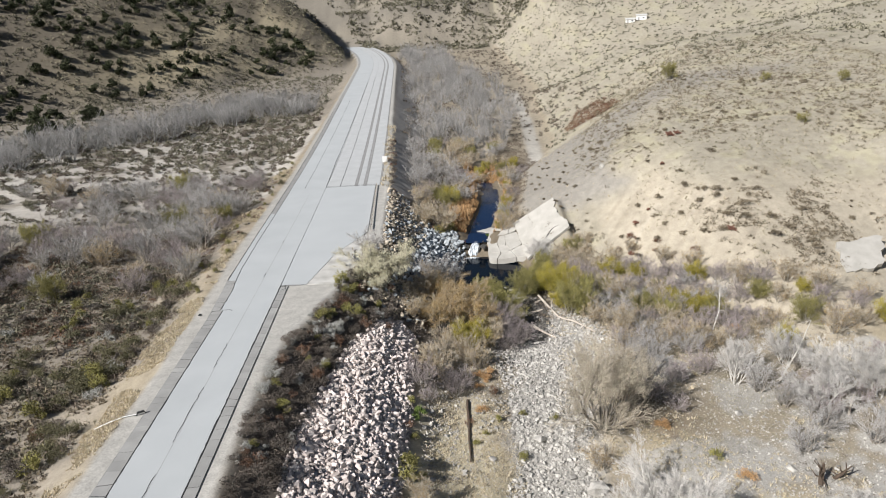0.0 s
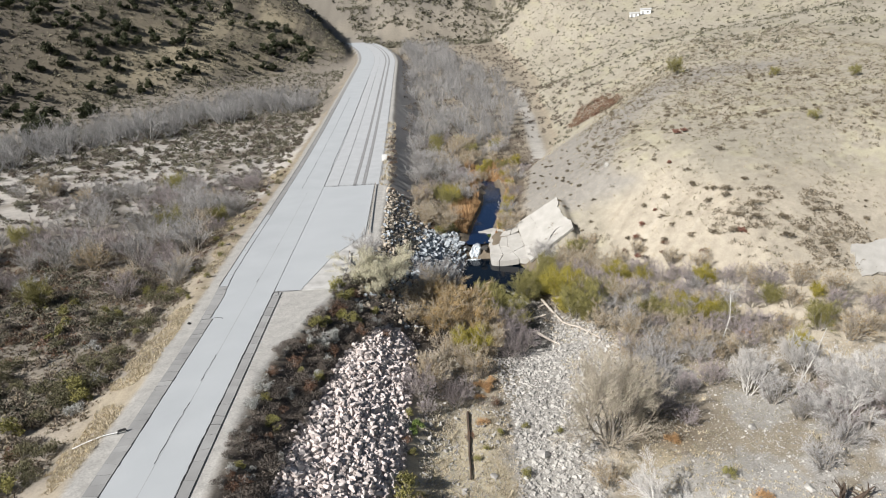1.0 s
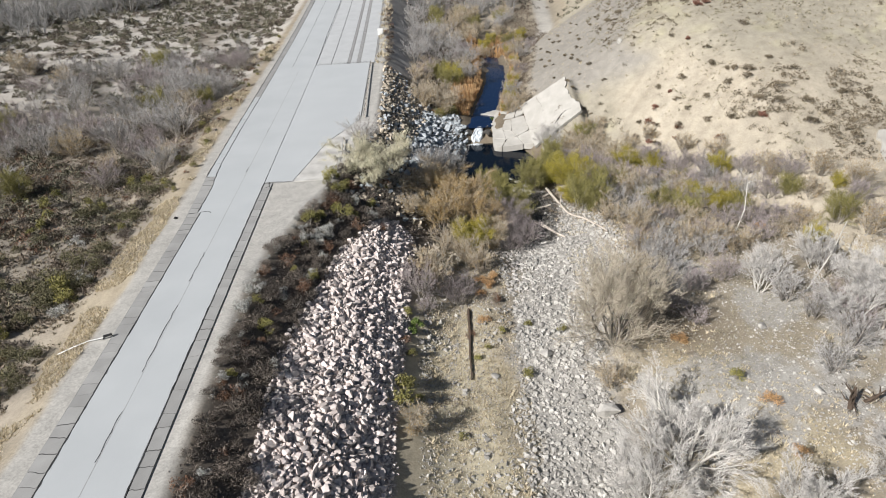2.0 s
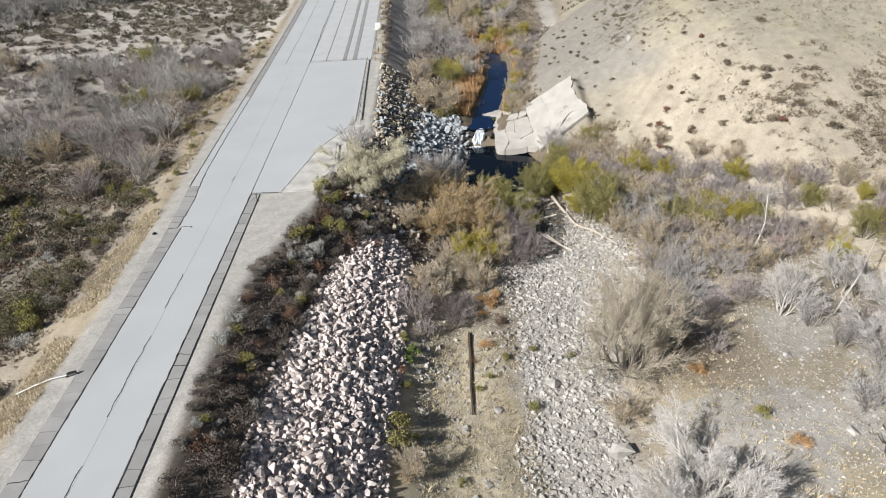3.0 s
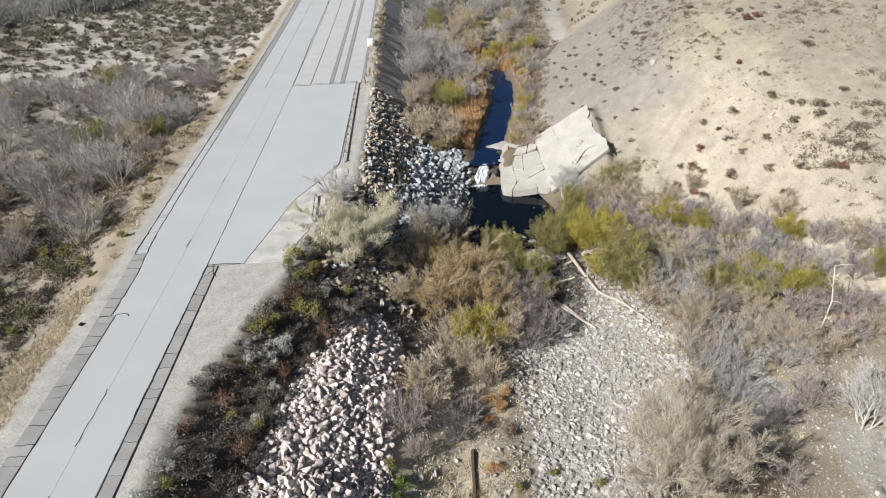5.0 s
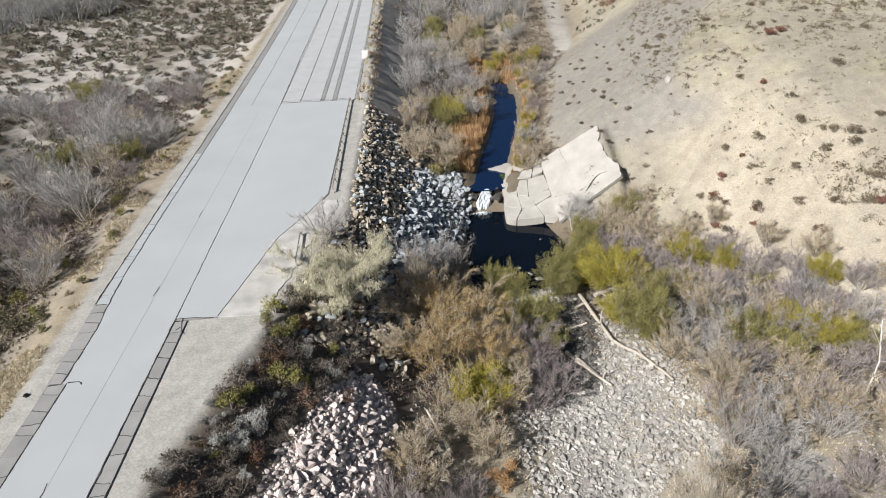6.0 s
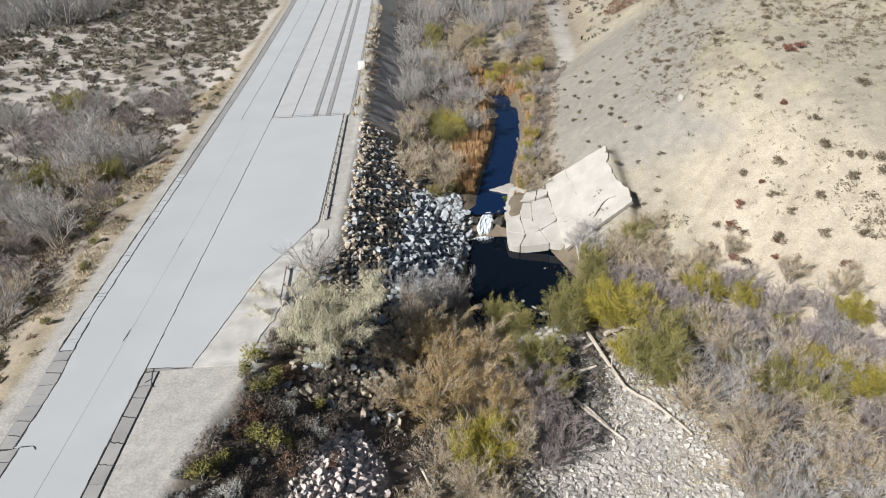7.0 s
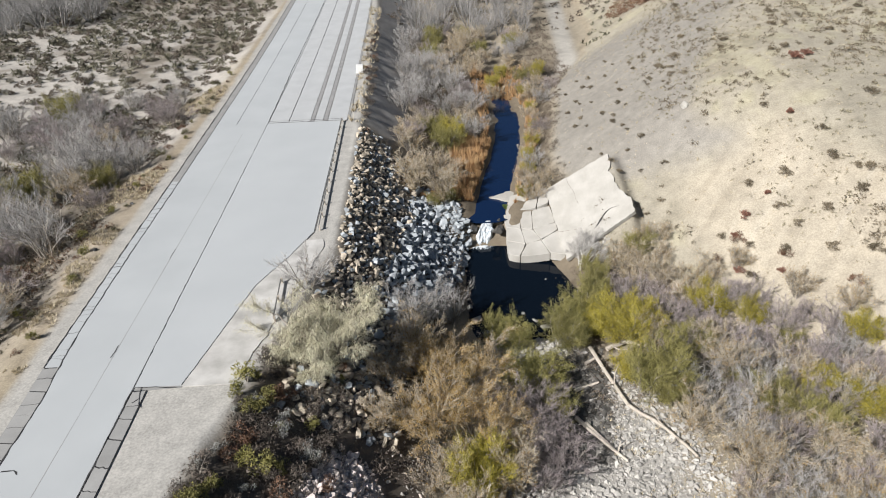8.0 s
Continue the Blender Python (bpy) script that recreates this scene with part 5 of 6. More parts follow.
# along the foot of the cliff
for x, y, size in ((62.0, 118.0, 0.8), (66.0, 113.0, 0.9), (70.0, 116.5, 0.7), (74.0, 110.0, 0.8), (78.0, 106.5, 0.8), (83.0, 102.0, 0.8), (88.0, 97.0, 0.8), (62.5, 111.5, 0.8)):
    purple_shrub.plant(x, y, size)
for x, y, size in ((68.5, 120.5, 0.65), (72.0, 120.0, 0.55), (76.5, 113.0, 0.7), (80.5, 108.5, 0.7), (59.5, 124.0, 0.6), (64.0, 126.0, 0.5), (85.5, 99.5, 0.8), (92.0, 95.5, 0.8), (96.5, 92.0, 0.9), (58.0, 110.5, 0.8)):
    beige_shrub.plant(x, y, size)
for x, y, size in ((73.2, 123.4, 1.0), (70.2, 122.2, 0.9), (77.0, 118.2, 0.9), (82.0, 111.0, 1.0), (56.5, 126.8, 1.1), (58.2, 128.6, 0.9)):
    rust_scrub.plant(x, y, size)

for k, (x, y) in enumerate(spread_over(53, 34, (62, 106, 84, 118), lambda x, y: height(x, y) < float(floor_z(x, y)) + 4.5 and all((x - a) ** 2 + (y - b) ** 2 > 5 for a, b in planted), 3.3)):
    (yellow_shrub if k % 8 == 3 else olive_shrub if k % 8 == 6 else purple_shrub if k % 2 else beige_shrub).plant(x, y, 0.7 + 0.15 * math.sin(k))

# dry brush below the tilted slab
for x, y, size in ((56.0, 126.4, 0.6), (58.2, 127.4, 0.65), (60.6, 128.6, 0.6), (62.6, 130.2, 0.5), (61.6, 125.8, 0.65), (64.8, 129.0, 0.5)):
    beige_shrub.plant(x, y, size, label="dry beige-brown brush below the tilted slab")

# right bank of the stream
for k in range(16):
    y = 148 + 3.6 * k
    (beige_shrub if k % 3 else yellow_shrub).plant(float(creek_x(y)) + 5.3 + 0.8 * math.sin(k * 2.1), y, 0.42 + 0.1 * math.sin(k * 1.3))

# thickets up the creek
def beside_creek(x, y):
    near_reeds = 146 < y < 172 and float(creek_x(y)) - 8 < x < float(creek_x(y))
    return not near_reeds and abs(x - float(creek_x(y))) > (5.2 if y < 204 else 0.0) and height(x, y) < float(floor_z(x, y)) + 3.2


for k, (x, y) in enumerate(spread_over(42, 80, (26, 62, 144, 255), lambda x, y: beside_creek(x, y) and x < float(hill_toe(y)) + 1, 3.8)):
    pick = float(wave(x, y, 22, 41)) + 0.5 * math.sin(k * 2.4)
    (yellow_shrub if 0.5 < pick < 0.6 and y > 172 else olive_shrub if 0.6 < pick < 0.8 and y > 168 else purple_shrub if k % 5 == 2 else beige_shrub if pick > -0.1 else grey_shrub).plant(x, y, 0.95 if x < 45 else 0.7)
join_copies("far_thicket", far_forms[0], spread_over(43, 130, (22, 92, 250, 620), lambda x, y: float(crest(y)) + 9 < x < float(trail_x(y)) - 7 - 0.12 * max(y - 400, 0), 5.5), 2.3, TWIG_FAR, "grey leafless thicket filling the upper valley", "thicket")
# thickets on the flat beyond the road
for k, (x, y) in enumerate(spread_over(44, 100, (-85, -13, 100, 186), lambda x, y: float(wave(x, y, 24, 42)) + 0.6 * float(wave(x, y, 10, 43)) + 0.012 * (x + 40) > (0.0 if y > 118 else 0.45) and x < float(bank(y)) - 3.5, 3.6)):
    (olive_shrub if k % 22 == 4 else beige_shrub if k % 11 == 7 else purple_shrub if k % 11 in (1, 3, 5, 9) else grey_shrub).plant(x, y, (0.8 if y < 112 else 1.0) * (0.75 + 0.5 * ((x * 7.3) % 1)))
join_copies("far_thicket", far_forms[1], spread_over(45, 100, (-165, -20, 215, 345), lambda x, y: x < float(bank(y)) - 9 and -102 + 12 * float(wave(x, y, 22, 54)) < hill_depth(x, y) < -64 + 14 * float(wave(x, y, 25, 55)), 4.0), 2.2, TWIG_FAR, "grey leafless thicket along the foot of the hill", "thicket")
dome_forms = [scrub("dome_shrub", 150 + k, 2.2, 1.1, 130, mat, "domed scrub on pale sand", "scrub", "", (0.42, 0.059)) for k, mat in enumerate((BRUSH_GREY, BRUSH_BROWN))]
for k, (root, mat, label) in enumerate(zip(dome_forms, (BRUSH_GREY, BRUSH_BROWN), ("grey-green domed scrub on pale sand", "brown domed scrub on pale sand"))):
    join_copies("domed_scrub", root, spread_over(56 + k, 800, (-135, -10, 150, 305), lambda x, y: x < float(bank(y)) - 2 and hill_depth(x, y) < -55 and float(wave(x, y, 12, 47 + k)) > -0.9, 1.55), 1.12, mat, label, "scrub")
far_forms += dome_forms
for root in far_forms:
    for o in (*root.children_recursive, root):
        bpy.data.objects.remove(o)
for x, y, size in ((-16.8, 71.9, 1.3), (-17.0, 67.0, 1.2), (-14.6, 75.0, 1.1), (-19.0, 69.5, 1.2), (-19.6, 73.4, 1.3), (-14.8, 69.4, 1.0), (-17.6, 76.5, 1.2), (-21.6, 71.0, 1.1), (-14.2, 55.0, 1.1), (-15.6, 52.0, 1.2), (-17.4, 56.5, 1.1), (-13.2, 50.6, 0.9), (-24.0, 92.0, 1.2), (-22.0, 93.6, 1.0)):
    olive_bush.plant(x, y, size)
for x, y, size in ((-17.0, 69.0, 1.9), (-15.2, 66.5, 1.5), (-21.0, 61.0, 1.7), (-24.0, 53.5, 1.8), (-15.0, 49.5, 1.5), (-18.5, 72.0, 1.3), (-27.0, 66.0, 1.5), (-13.0, 98.0, 1.1), (-17.5, 103.0, 1.2), (-13.5, 108.0, 1.0), (-14.0, 126.0, 1.0)):
    green_scrub.plant(x, y, size)
for k, (x, y) in enumerate(spread_over(52, 34, (-32, -12.5, 36, 100), lambda x, y: x < float(verge_x(y)) - 5 and float(wave(x, y, 12, 68)) > 0.05, 2.3)):
    olive_bush.plant(x, y, 0.9 + 0.4 * math.sin(k * 2.3))
for k, (x, y) in enumerate(spread_over(51, 105, (-48, -13, 26, 104), lambda x, y: x < float(bank(y)) - 6.5 and float(wave(x, y, 14, 51)) > -0.45, 2.1)):
    (rust_scrub if k % 7 == 1 else green_scrub if k % 7 in (2, 5) else sage_scrub if k % 7 == 3 else dark_scrub).plant(x, y, 0.85 + 0.4 * math.sin(k * 1.7))

for k in range(34):
    y = 94 + 3.1 * k + 1.2 * math.sin(k * 3.3)
    (green_scrub if k % 3 == 0 else olive_bush if k % 3 == 1 else rust_scrub).plant(float(verge_x(y)) - 2.4 - 1.4 * math.sin(k * 1.7), y, (0.5 if k % 3 == 1 else 0.65) + 0.2 * math.sin(k * 2.3))

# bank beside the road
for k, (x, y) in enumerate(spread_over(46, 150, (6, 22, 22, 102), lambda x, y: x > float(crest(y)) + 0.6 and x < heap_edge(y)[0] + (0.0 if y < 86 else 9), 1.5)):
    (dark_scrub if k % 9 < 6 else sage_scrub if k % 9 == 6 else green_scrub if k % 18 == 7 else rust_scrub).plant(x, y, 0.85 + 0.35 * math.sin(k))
for k in range(26):
    y = 46 + 1.95 * k
    sage_scrub.plant(float(crest(y)) + 1.1 + 0.7 * math.sin(k * 2.7), y, 0.55 + 0.25 * math.sin(k * 1.9), label="dead grey brush at the edge of the dusty apron")
for x, y, size in ((14.0, 94.6, 1.5), (15.6, 92.0, 1.25), (16.9, 86.0, 1.35), (12.2, 81.3, 1.5), (13.3, 83.0, 1.1), (17.8, 86.6, 0.9)):
    green_scrub.plant(x, y, size)
for x, y, size in ((16.4, 93.4, 1.35), (17.5, 94.4, 1.0), (18.1, 84.2, 1.1), (14.4, 88.6, 1.2)):
    rust_scrub.plant(x, y, size)
for x, y, size in ((20.0, 89.0, 1.15), (14.6, 80.9, 1.35), (17.4, 90.2, 1.25), (11.8, 77.3, 1.1), (13.0, 79.0, 0.9)):
    sage_scrub.plant(x, y, size)
for x, y, size in ((9.9, 58.2, 1.1), (13.6, 70.2, 1.0), (14.6, 91.5, 1.1), (16.1, 93.4, 1.1), (13.4, 92.8, 1.0), (17.3, 90.5, 0.9), (24.6, 55.6, 1.5), (24.4, 53.2, 1.4), (25.0, 70.2, 0.9), (39.5, 61.2, 0.9), (62.4, 55.8, 1.0), (33.5, 64.2, 0.6), (12.0, 76.0, 0.7), (41.0, 71.5, 0.7), (45.5, 70.0, 0.7), (8.4, 49.0, 0.7)):
    green_scrub.plant(x, y, size)
for x, y, size in ((14.4, 79.8, 1.0), (13.2, 78.0, 0.8), (20.1, 88.6, 0.9), (17.6, 92.0, 0.9), (9.4, 47.4, 0.9), (11.6, 52.6, 0.8), (15.6, 84.0, 0.7), (41.2, 113.2, 1.0), (39.9, 116.6, 1.4), (38.4, 115.4, 1.1)):
    sage_scrub.plant(x, y, size)
for x, y, size in ((26.2, 68.6, 0.9), (25.5, 66.9, 0.6), (44.6, 146.6, 0.6), (34.5, 147.5, 0.9)):
    bright_scrub.plant(x, y, size)
for x, y, size in ((58.8, 64.0, 1.35), (64.4, 51.8, 1.25), (34.9, 71.8, 1.0), (36.8, 80.5, 1.3), (35.6, 81.6, 1.1), (37.6, 82.4, 1.1), (64.0, 44.2, 1.0), (81.2, 90.6, 1.2), (35.2, 78.6, 0.8)):
    gold_tuft.plant(x, y, size)
for x, y, size in ((37.5, 77.0, 0.9), (33.0, 69.0, 0.7), (15.0, 88.5, 1.0), (24.5, 64.5, 0.8)):
    rust_scrub.plant(x, y, size)
for k, (x, y) in enumerate(spread_over(47, 26, (18.4, 24.5, 158, 232), lambda x, y: float(crest(y)) - 0.6 < x < float(crest(y)) + 1.6, 1.2)):
    (dark_scrub if k % 3 else rust_scrub).plant(x, y, 0.8)

# hillsides
for x, y, size in ((82.7, 120.9, 1.0), (88.1, 122.9, 1.2), (80.5, 128.6, 1.0), (90.2, 121.0, 1.2), (86.5, 120.8, 1.0), (85.3, 127.3, 1.0), (89.0, 113.8, 1.3), (91.5, 112.0, 1.2), (87.5, 111.0, 1.1), (93.0, 115.5, 1.4), (84.6, 113.5, 1.0), (79.5, 121.0, 0.8),
                  (77.2, 119.0, 0.9), (78.5, 124.6, 0.9), (95.0, 106.5, 1.3), (99.0, 108.5, 1.2), (101.5, 103.5, 1.2), (97.0, 111.5, 1.4), (76.4, 130.2, 0.8), (74.0, 122.0, 0.8), (71.5, 125.0, 0.8), (81.5, 116.0, 1.0), (73.0, 118.0, 1.0), (86.0, 132.0, 0.9)):
    hill_shrub.plant(x, y, size)
for x, y, size in ((74.7, 125.9, 1.0), (73.0, 124.0, 0.8), (88.5, 110.0, 1.2), (78.0, 127.3, 0.7), (90.3, 150.0, 1.4), (92.5, 150.8, 1.2), (84.0, 137.0, 0.9), (72.0, 119.5, 1.0), (76.0, 116.5, 0.9)):
    red_shrub.plant(x, y, size)
for x, y in spread_over(48, 150, (54, 150, 110, 215), lambda x, y: height(x, y) > float(floor_z(x, y)) + 3 and x > float(hill_toe(y)) + (4 if y < 140 else 18) and float(wave(x, y, 11, 52)) > (0.25 if y < 145 else -0.1), 1.6):
    hill_shrub.plant(x, y, 0.45 + 0.8 * ((x * 13) % 1) ** 2)
for x, y in spread_over(54, 34, (60, 82, 140, 196), lambda x, y: float(hill_toe(y)) + 3 < x < float(hill_toe(y)) + 17, 2.6):
    hill_shrub.plant(x, y, 0.4 + 0.35 * ((x * 17) % 1))
for x, y, size in ((114.0, 215.0, 1.6), (124.1, 151.4, 0.7), (155.2, 185.8, 0.9), (137.3, 197.1, 0.8)):
    olive_shrub.plant(x, y, size * 0.6, label="yellow-green shrub alone on the dry hill")
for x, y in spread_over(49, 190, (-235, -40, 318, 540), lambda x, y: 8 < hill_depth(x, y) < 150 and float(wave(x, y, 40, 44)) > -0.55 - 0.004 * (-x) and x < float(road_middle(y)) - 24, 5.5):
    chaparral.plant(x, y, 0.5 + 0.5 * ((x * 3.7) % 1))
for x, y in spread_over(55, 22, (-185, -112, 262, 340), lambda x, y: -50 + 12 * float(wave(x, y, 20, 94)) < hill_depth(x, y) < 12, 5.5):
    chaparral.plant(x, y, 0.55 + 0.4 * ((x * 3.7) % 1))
for kind in (grey_shrub, beige_tree, white_tree, purple_shrub, beige_shrub, olive_shrub, yellow_shrub, rusty_tree, pale_tree, dark_scrub, green_scrub, bright_scrub, sage_scrub, rust_scrub, gold_tuft, olive_bush, chaparral, hill_shrub, red_shrub):
    kind.done()


# ---------------------------------------------------------------- what nobody could count: scrub and grass
def carpet(name, seed, n, box, ok, size, blades, material, label, category, flare=0.9, thin=0.05, leafy=True):
    """Low tufts, each a spray of narrow blades, in one mesh."""
    rs = np.random.RandomState(seed)
    x, y = rs.uniform(box[0], box[1], n * 3), rs.uniform(box[2], box[3], n * 3)
    keep = np.nonzero(ok(x, y))[0][:n]
    x, y = x[keep], y[keep]
    z = ground_z(x, y)
    tall = size * np.exp(rs.normal(0, 0.35, len(x)))
    turn, out = rs.uniform(0, 6.283, (len(x), blades)), flare * rs.uniform(0.15, 1.0, (len(x), blades))
    tip = np.stack([np.cos(turn) * out, np.sin(turn) * out, rs.uniform(0.45, 1.0, turn.shape) * np.sqrt(np.maximum(1.05 - (out / (flare * 1.15)) ** 2, 0.05))], -1) * tall[:, None, None]
    foot = np.stack([np.cos(turn) * out * 0.35, np.sin(turn) * out * 0.35, np.zeros_like(turn)], -1) * tall[:, None, None]
    across = np.stack([-np.sin(turn + 0.9), np.cos(turn + 0.9), 0.3 * np.sin(turn * 3)], -1) * (thin * rs.uniform(0.6, 1.4, turn.shape) * (0.5 + 0.5 * tall[:, None] / size))[..., None]
    origin = np.stack([x, y, z - 0.03], -1)[:, None]
    if leafy:
        out = rs.normal(0, 1, (len(x), blades, 3))
        out /= np.linalg.norm(out, axis=-1, keepdims=True)
        out *= rs.uniform(0.1, 1.0, (len(x), blades, 1)) ** 0.45
        lump = 1 + 0.35 * np.sin(2.0 * np.arctan2(out[..., 1], out[..., 0]) + rs.uniform(0, 6.28, (len(x), 1)))
        centre = np.stack([out[..., 0] * flare * lump, out[..., 1] * flare * lump, np.abs(out[..., 2]) * 0.85 * lump], -1) * tall[:, None, None]
        v = centre[:, :, None] + rs.normal(0, 1.25 * thin, (len(x), blades, 3, 3)) * (0.4 + 0.6 * tall / size)[:, None, None, None] + origin[:, :, None]
    else:
        v = np.stack([foot - across, foot + across, tip], 2) + origin[:, :, None]
    k = np.arange(len(x) * blades)[:, None] * 3
    mesh = bpy.data.meshes.new(name)
    mesh.from_pydata(v.reshape(-1, 3).tolist(), [], np.concatenate([k, k + 1, k + 2], 1).tolist())
    mesh.materials.append(material)
    whole(name, mesh, material, label, category, "stuff")


def right_hill(x, y):
    return (x > hill_toe(y) + 2) & (ground_z(x, y) > floor_z(x, y) + 2)


carpet("scrub", 84, 2000, (-60, -8, 24, 135), lambda x, y: x < verge_x(y) - 5, 0.6, 40, HILL_BRUSH, "low dry brown scrub covering the flat", "scrub", thin=0.07)
carpet("dry_grass", 85, 4500, (-62, -10, 30, 140), lambda x, y: (x < verge_x(y) - 4) & (wave(x, y, 10, 69) > -0.2), 0.35, 12, BRUSH_TAN, "pale dry grass between the scrub", "grass", thin=0.05, leafy=False)
carpet("scrub", 86, 700, (84, 112, 98, 121), lambda x, y: wave(x, y, 6, 70) > -0.1, 0.6, 24, HILL_BRUSH, "brown brush on the lower slope", "scrub", thin=0.07)
carpet("scrub", 61, 1600, (-60, -8, 24, 135), lambda x, y: (x < bank(y) - 5.5) & (wave(x, y, 9, 45) > -0.35), 0.7, 50, BRUSH_BROWN, "low brown scrub covering the flat", "scrub", thin=0.085)
carpet("scrub", 62, 1600, (-60, -8, 24, 135), lambda x, y: (x < bank(y) - 5) & (wave(x, y, 11, 46) > 0.0), 0.8, 54, BRUSH_GREY, "low grey-green scrub covering the flat", "scrub", thin=0.09)
carpet("scrub", 89, 900, (-62, -11, 86, 142), lambda x, y: (x < verge_x(y) - 3.5) & (wave(x, y, 8, 96) > -0.5), 0.75, 48, BRUSH_BROWN, "low brown scrub between the thickets", "scrub", thin=0.075)
carpet("scrub", 90, 420, (-62, -11, 80, 142), lambda x, y: (x < verge_x(y) - 3.5) & (wave(x, y, 9, 97) > 0.1), 0.7, 48, BRUSH_MAROON, "rusty low scrub between the thickets", "scrub", thin=0.07)
carpet("scrub", 64, 5200, (-260, -20, 310, 640), lambda x, y: (x < road_middle(y) - 17) & (hill_depth(x, y) > 0), 1.3, 22, BRUSH_GREY, "dull scrub on the shaded hill", "scrub", thin=0.24)
carpet("scrub", 65, 2800, (54, 185, 88, 270), lambda x, y: right_hill(x, y) & ((y < 138) | (x > hill_toe(y) + 20)) & (wave(x, y, 9, 53) > -0.2 - 0.5 * ramp(y, 140, 160)) & ((y > 136) | (wave(x, y, 7, 58) > 0.3)), 0.62, 50, HILL_BRUSH, "sparse grey scrub on the dry hill", "scrub", thin=0.06)
carpet("scrub", 81, 6500, (58, 185, 100, 270), lambda x, y: right_hill(x, y) & ((y < 138) | (x > hill_toe(y) + 18)) & (wave(x, y, 16, 57) > 0.1 - 0.6 * ramp(y, 138, 150)), 0.38, 12, BRUSH_TAN, "tan and olive dry growth on the hill", "scrub", thin=0.07)
carpet("scrub", 82, 5000, (-260, -20, 310, 640), lambda x, y: (x < road_middle(y) - 17) & (hill_depth(x, y) > 0), 0.9, 12, BRUSH_TAN, "dry tan growth on the shaded hill", "scrub", thin=0.2)
carpet("scrub", 66, 4500, (60, 330, 230, 620), right_hill, 1.0, 18, BRUSH_GREY, "scrub on the far hillside", "scrub", thin=0.19)
carpet("dry_grass", 67, 6000, (54, 175, 88, 260), right_hill, 0.3, 9, STRAW, "dry grass over the sunny hill", "grass", thin=0.03, leafy=False)
carpet("dry_grass", 79, 9000, (-19.5, -6.6, 24, 106), lambda x, y: (x < verge_x(y) - 0.2) & (x > verge_x(y) - 6 - 5 * wave(x, y, 10, 59)) & ((((x + 10.2) / 2.8) ** 2 + ((y - 80) / 13) ** 2 < 1 + 0.6 * wave(x, y, 3, 60)) | (((x + 9.2) / 2.2) ** 2 + ((y - 55) / 9) ** 2 < 1 + 0.6 * wave(x, y, 3, 60)) | (wave(x, y, 7, 48) + 0.5 * wave(x, y, 2.4, 60) > 0.35)), 0.32, 13, STRAW, "golden dry grass along the verge", "grass", thin=0.018, leafy=False)
carpet("dry_grass", 68, 2200, (-19, -8, 104, 190), lambda x, y: (x < verge_x(y) - 0.3) & (x > bank(y) - 7.5) & (wave(x, y, 9, 48) > -0.15), 0.5, 22, STRAW, "straw-coloured grass along the verge", "grass", thin=0.02, leafy=False)
carpet("dry_grass", 69, 5200, (26, 100, 22, 104), lambda x, y: (ground_z(x, y) < floor_z(x, y) + 1.5) & (np.abs(x - creek_x(y)) > 5) & (wave(x, y, 8, 25) > -0.2), 0.4, 12, STRAW, "dry grass between the stones", "grass", thin=0.035, leafy=False)
carpet("dry_grass", 87, 4200, (26.5, 39, 34, 74), lambda x, y: (ground_z(x, y) < floor_z(x, y) + 2.2) & (wave(x, y, 5, 89) > -0.5), 0.3, 10, STRAW, "straw-coloured grass below the rock heap", "grass", thin=0.02, leafy=False)
carpet("dry_grass", 70, 170, (17.5, 24, 164, 260), lambda x, y: (x > crest(y) - 1.6) & (x < crest(y) + 1.2), 0.8, 18, STRAW, "tall straw-coloured grass on the verge", "grass", thin=0.05, leafy=False)
carpet("reeds", 71, 1000, (31, 47, 148, 176), lambda x, y: (x > creek_x(y) - 9.5 + 3 * wave(x, y, 4, 50)) & (x < creek_x(y) - 3.4) & (wave(x, y, 3, 65) > -0.6), 1.2, 50, REED, "orange-brown dry reeds beside the stream", "reeds", 0.4, 0.028, leafy=False)
carpet("reeds", 72, 480, (44, 62, 146, 222), lambda x, y: ((np.abs(x - creek_x(y)) > 4.0) | (y > 203)) & (np.abs(x - creek_x(y)) < 6.5), 1.5, 56, REED, "orange-brown dry reeds beside the stream", "reeds", 0.4, 0.028, leafy=False)
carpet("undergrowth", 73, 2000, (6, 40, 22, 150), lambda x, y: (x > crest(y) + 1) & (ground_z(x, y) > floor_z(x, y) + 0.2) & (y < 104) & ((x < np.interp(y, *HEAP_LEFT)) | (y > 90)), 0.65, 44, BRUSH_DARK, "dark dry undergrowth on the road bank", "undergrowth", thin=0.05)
carpet("undergrowth", 74, 3000, (24, 70, 100, 260), lambda x, y: (ground_z(x, y) < floor_z(x, y) + 2.5) & (np.abs(x - creek_x(y)) > 5) & ((x < 42) | (y < 130) | (y > 151)), 0.8, 34, BRUSH_BROWN, "brown undergrowth along the creek", "undergrowth", thin=0.06)
carpet("scrub", 75, 1500, (20, 110, 255, 620), lambda x, y: (x > crest(y) + 4), 1.2, 20, BRUSH_BROWN, "brown scrub on the valley floor", "scrub", thin=0.2)
carpet("scrub", 76, 7500, (-160, 340, 640, 880), lambda x, y: (np.abs(x - road_middle(y)) > 11) & (wave(x, y, 30, 72) > -0.7), 1.7, 12, BRUSH_GREY, "scrub on the mountains that close the valley", "scrub", thin=0.55)
carpet("scrub", 77, 2600, (-190, -14, 215, 470), lambda x, y: (x < bank(y) - 2) & (hill_depth(x, y) < 14), 1.2, 18, BRUSH_GREY, "dull scrub at the foot of the hill", "scrub", thin=0.22)
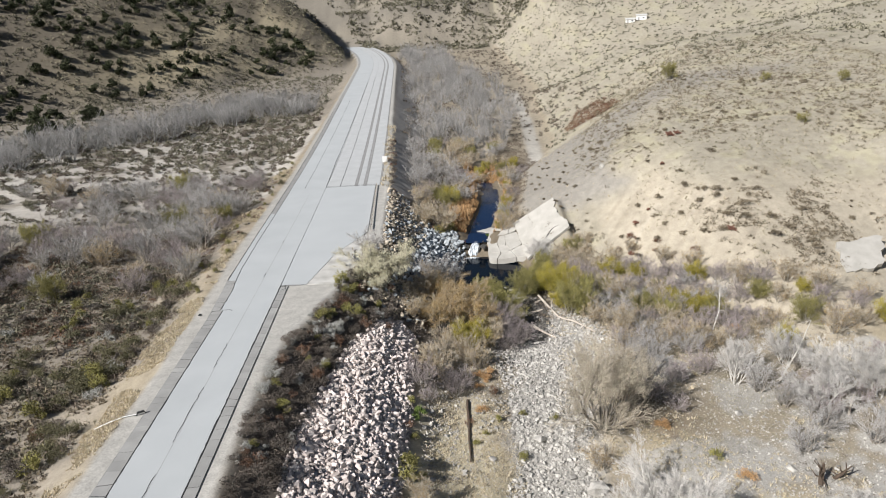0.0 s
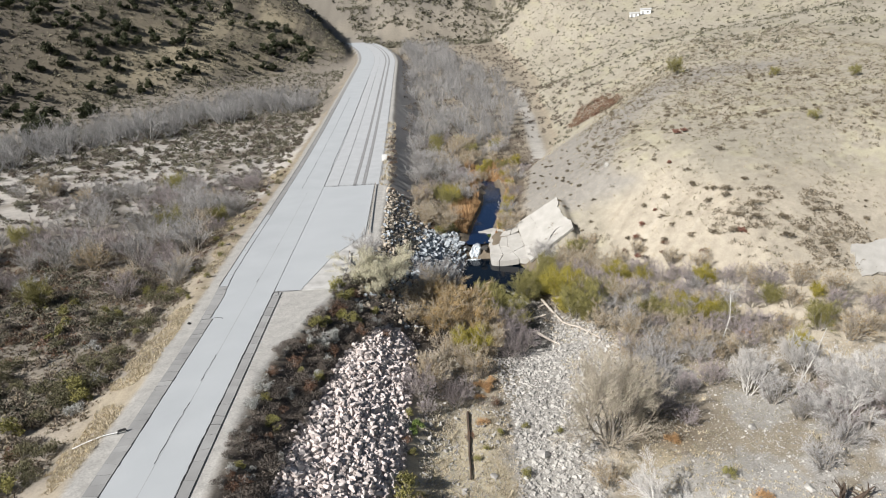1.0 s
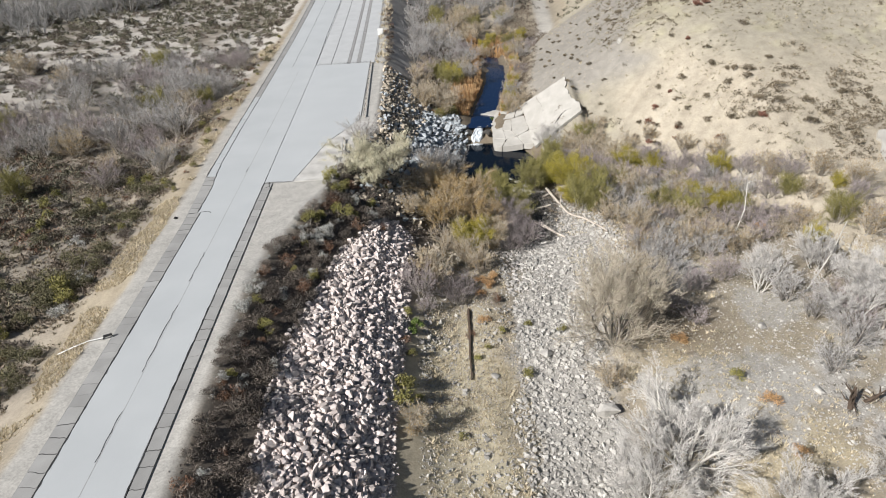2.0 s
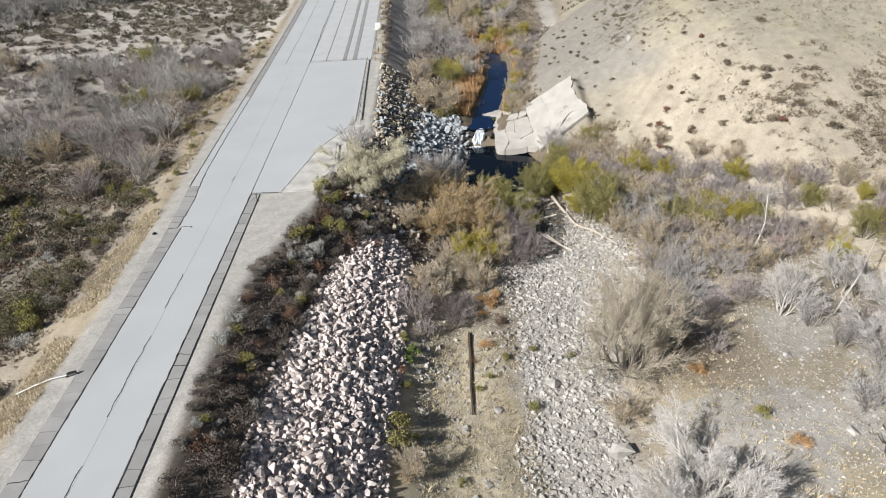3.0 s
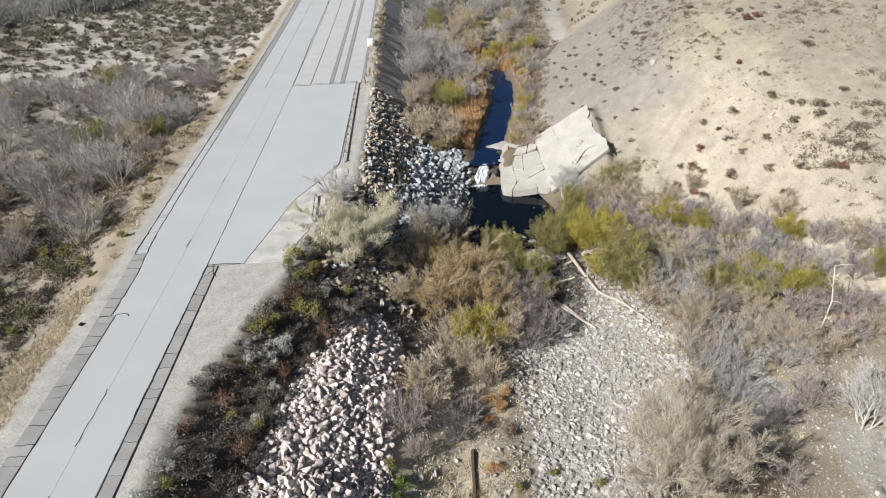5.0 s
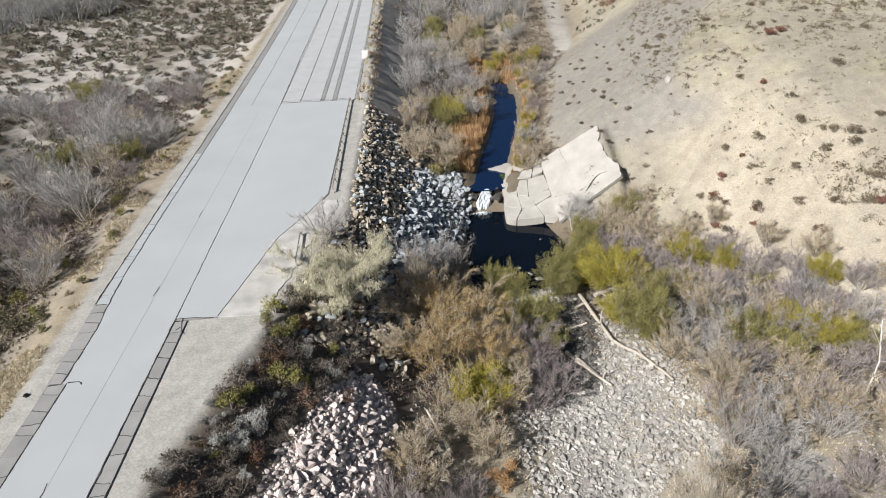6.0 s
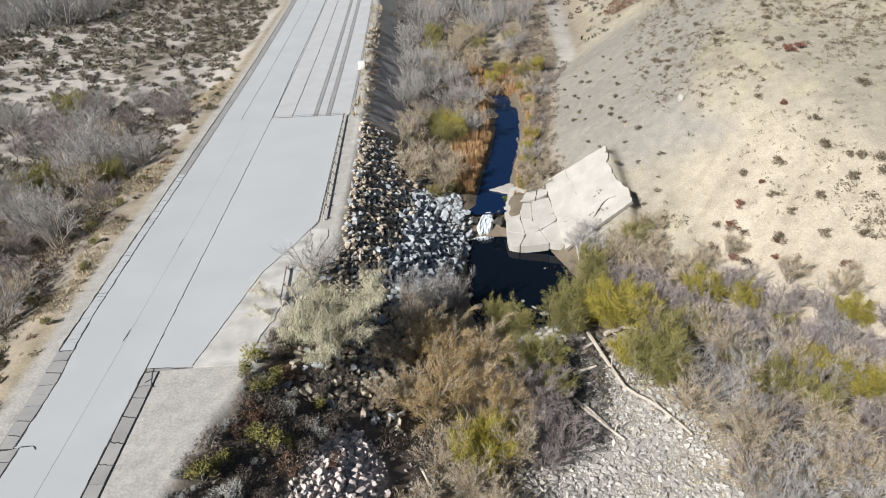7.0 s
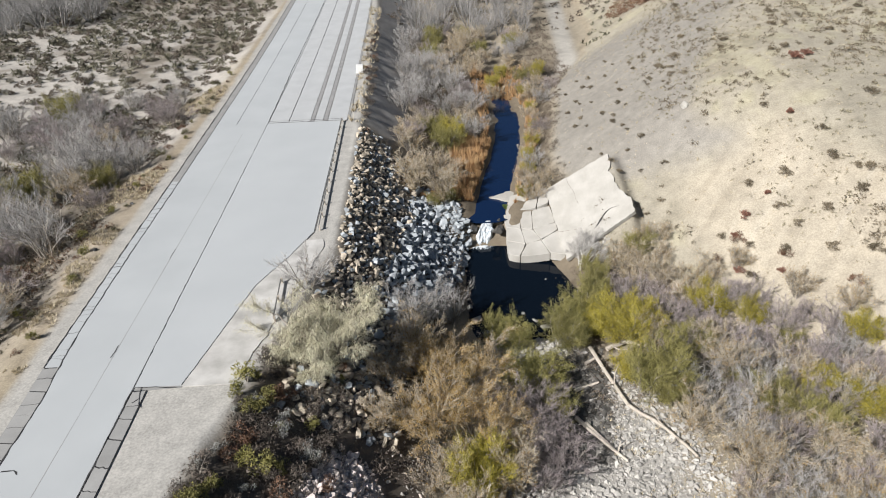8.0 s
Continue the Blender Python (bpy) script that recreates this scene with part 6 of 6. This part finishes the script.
carpet("litter", 83, 1500, (54, 80, 54, 78), lambda x, y: wave(x, y, 8, 67) > -0.3, 0.45, 18, BRUSH_TAN, "dead pale brush on the creek flat", "undergrowth", thin=0.03)
carpet("litter", 78, 3200, (24, 98, 22, 112), lambda x, y: (ground_z(x, y) < floor_z(x, y) + 2.5) & (np.abs(x - creek_x(y)) > 4.5) & (wave(x, y, 12, 49) > 0.0), 0.5, 16, BRUSH_BROWN, "dead brown brush on the creek flat", "undergrowth", thin=0.04)
carpet("scrub", 80, 420, (84, 112, 232, 268), lambda x, y: ((x - 98) / 9 + 0.3 * wave(x, y, 7, 56)) ** 2 + ((y - 250) / 14) ** 2 < 1, 1.0, 30, BRUSH_MAROON, "dark reddish brush on the lower slope", "scrub", thin=0.1)


def pebbles(name, seed, n, box, ok, low, high, material, label, lift=0.0):
    """Very many small stones, four-sided, in one mesh."""
    rs = np.random.RandomState(seed)
    x, y = rs.uniform(box[0], box[1], n * 4), rs.uniform(box[2], box[3], n * 4)
    keep = np.nonzero(ok(x, y))[0][:n]
    x, y = x[keep], y[keep]
    size = low * (high / low) ** (rs.random_sample(len(x)) ** 2)
    turn = rs.uniform(0, 6.283, len(x))[:, None] + np.array([0, 2.1, 4.2])
    ring = np.stack([np.cos(turn), np.sin(turn), np.full(turn.shape, -0.35)], -1) * rs.uniform(0.6, 1.2, (len(x), 3, 1))
    peak = np.stack([rs.uniform(-0.4, 0.4, len(x)), rs.uniform(-0.4, 0.4, len(x)), rs.uniform(0.4, 0.9, len(x))], -1)[:, None]
    v = np.concatenate([ring, peak], 1) * size[:, None, None] + np.stack([x, y, ground_z(x, y) + lift], -1)[:, None]
    k = np.arange(len(x))[:, None] * 4
    mesh = bpy.data.meshes.new(name)
    mesh.from_pydata(v.reshape(-1, 3).tolist(), [], np.concatenate([k + f for f in ((0, 1, 3), (1, 2, 3), (2, 0, 3))]).tolist())
    mesh.materials.append(material)
    whole(name, mesh, material, label, "pebbles", "stuff")


pebbles("pebbles", 91, 52000, (25, 98, 24, 112), lambda x, y: (ground_z(x, y) < floor_z(x, y) + 2) & ((np.abs(x - creek_x(y) - 2) < 10) | (wave(x, y, 13, 26) > -0.8)), 0.06, 0.28, COBBLE, "small pale pebbles over the creek flat")
pebbles("pebbles", 94, 9000, (11, 27, 30, 91), lambda x, y: (x > np.interp(y, *HEAP_LEFT)) & (x < np.interp(y, *HEAP_RIGHT)), 0.10, 0.26, STONE_PALE_LOOSE, "small pale chips between the heaped stones", 0.12)
pebbles("pebbles", 92, 5500, (26, 36, 24, 100), lambda x, y: ground_z(x, y) < floor_z(x, y) + 3, 0.06, 0.3, COBBLE, "small pale pebbles below the rock heap")
pebbles("pebbles", 93, 1500, (52, 78, 138, 215), lambda x, y: (x > hill_toe(y) + 1) & (x < hill_toe(y) + 20), 0.05, 0.15, STONE_TAN, "loose small stones on the scree")
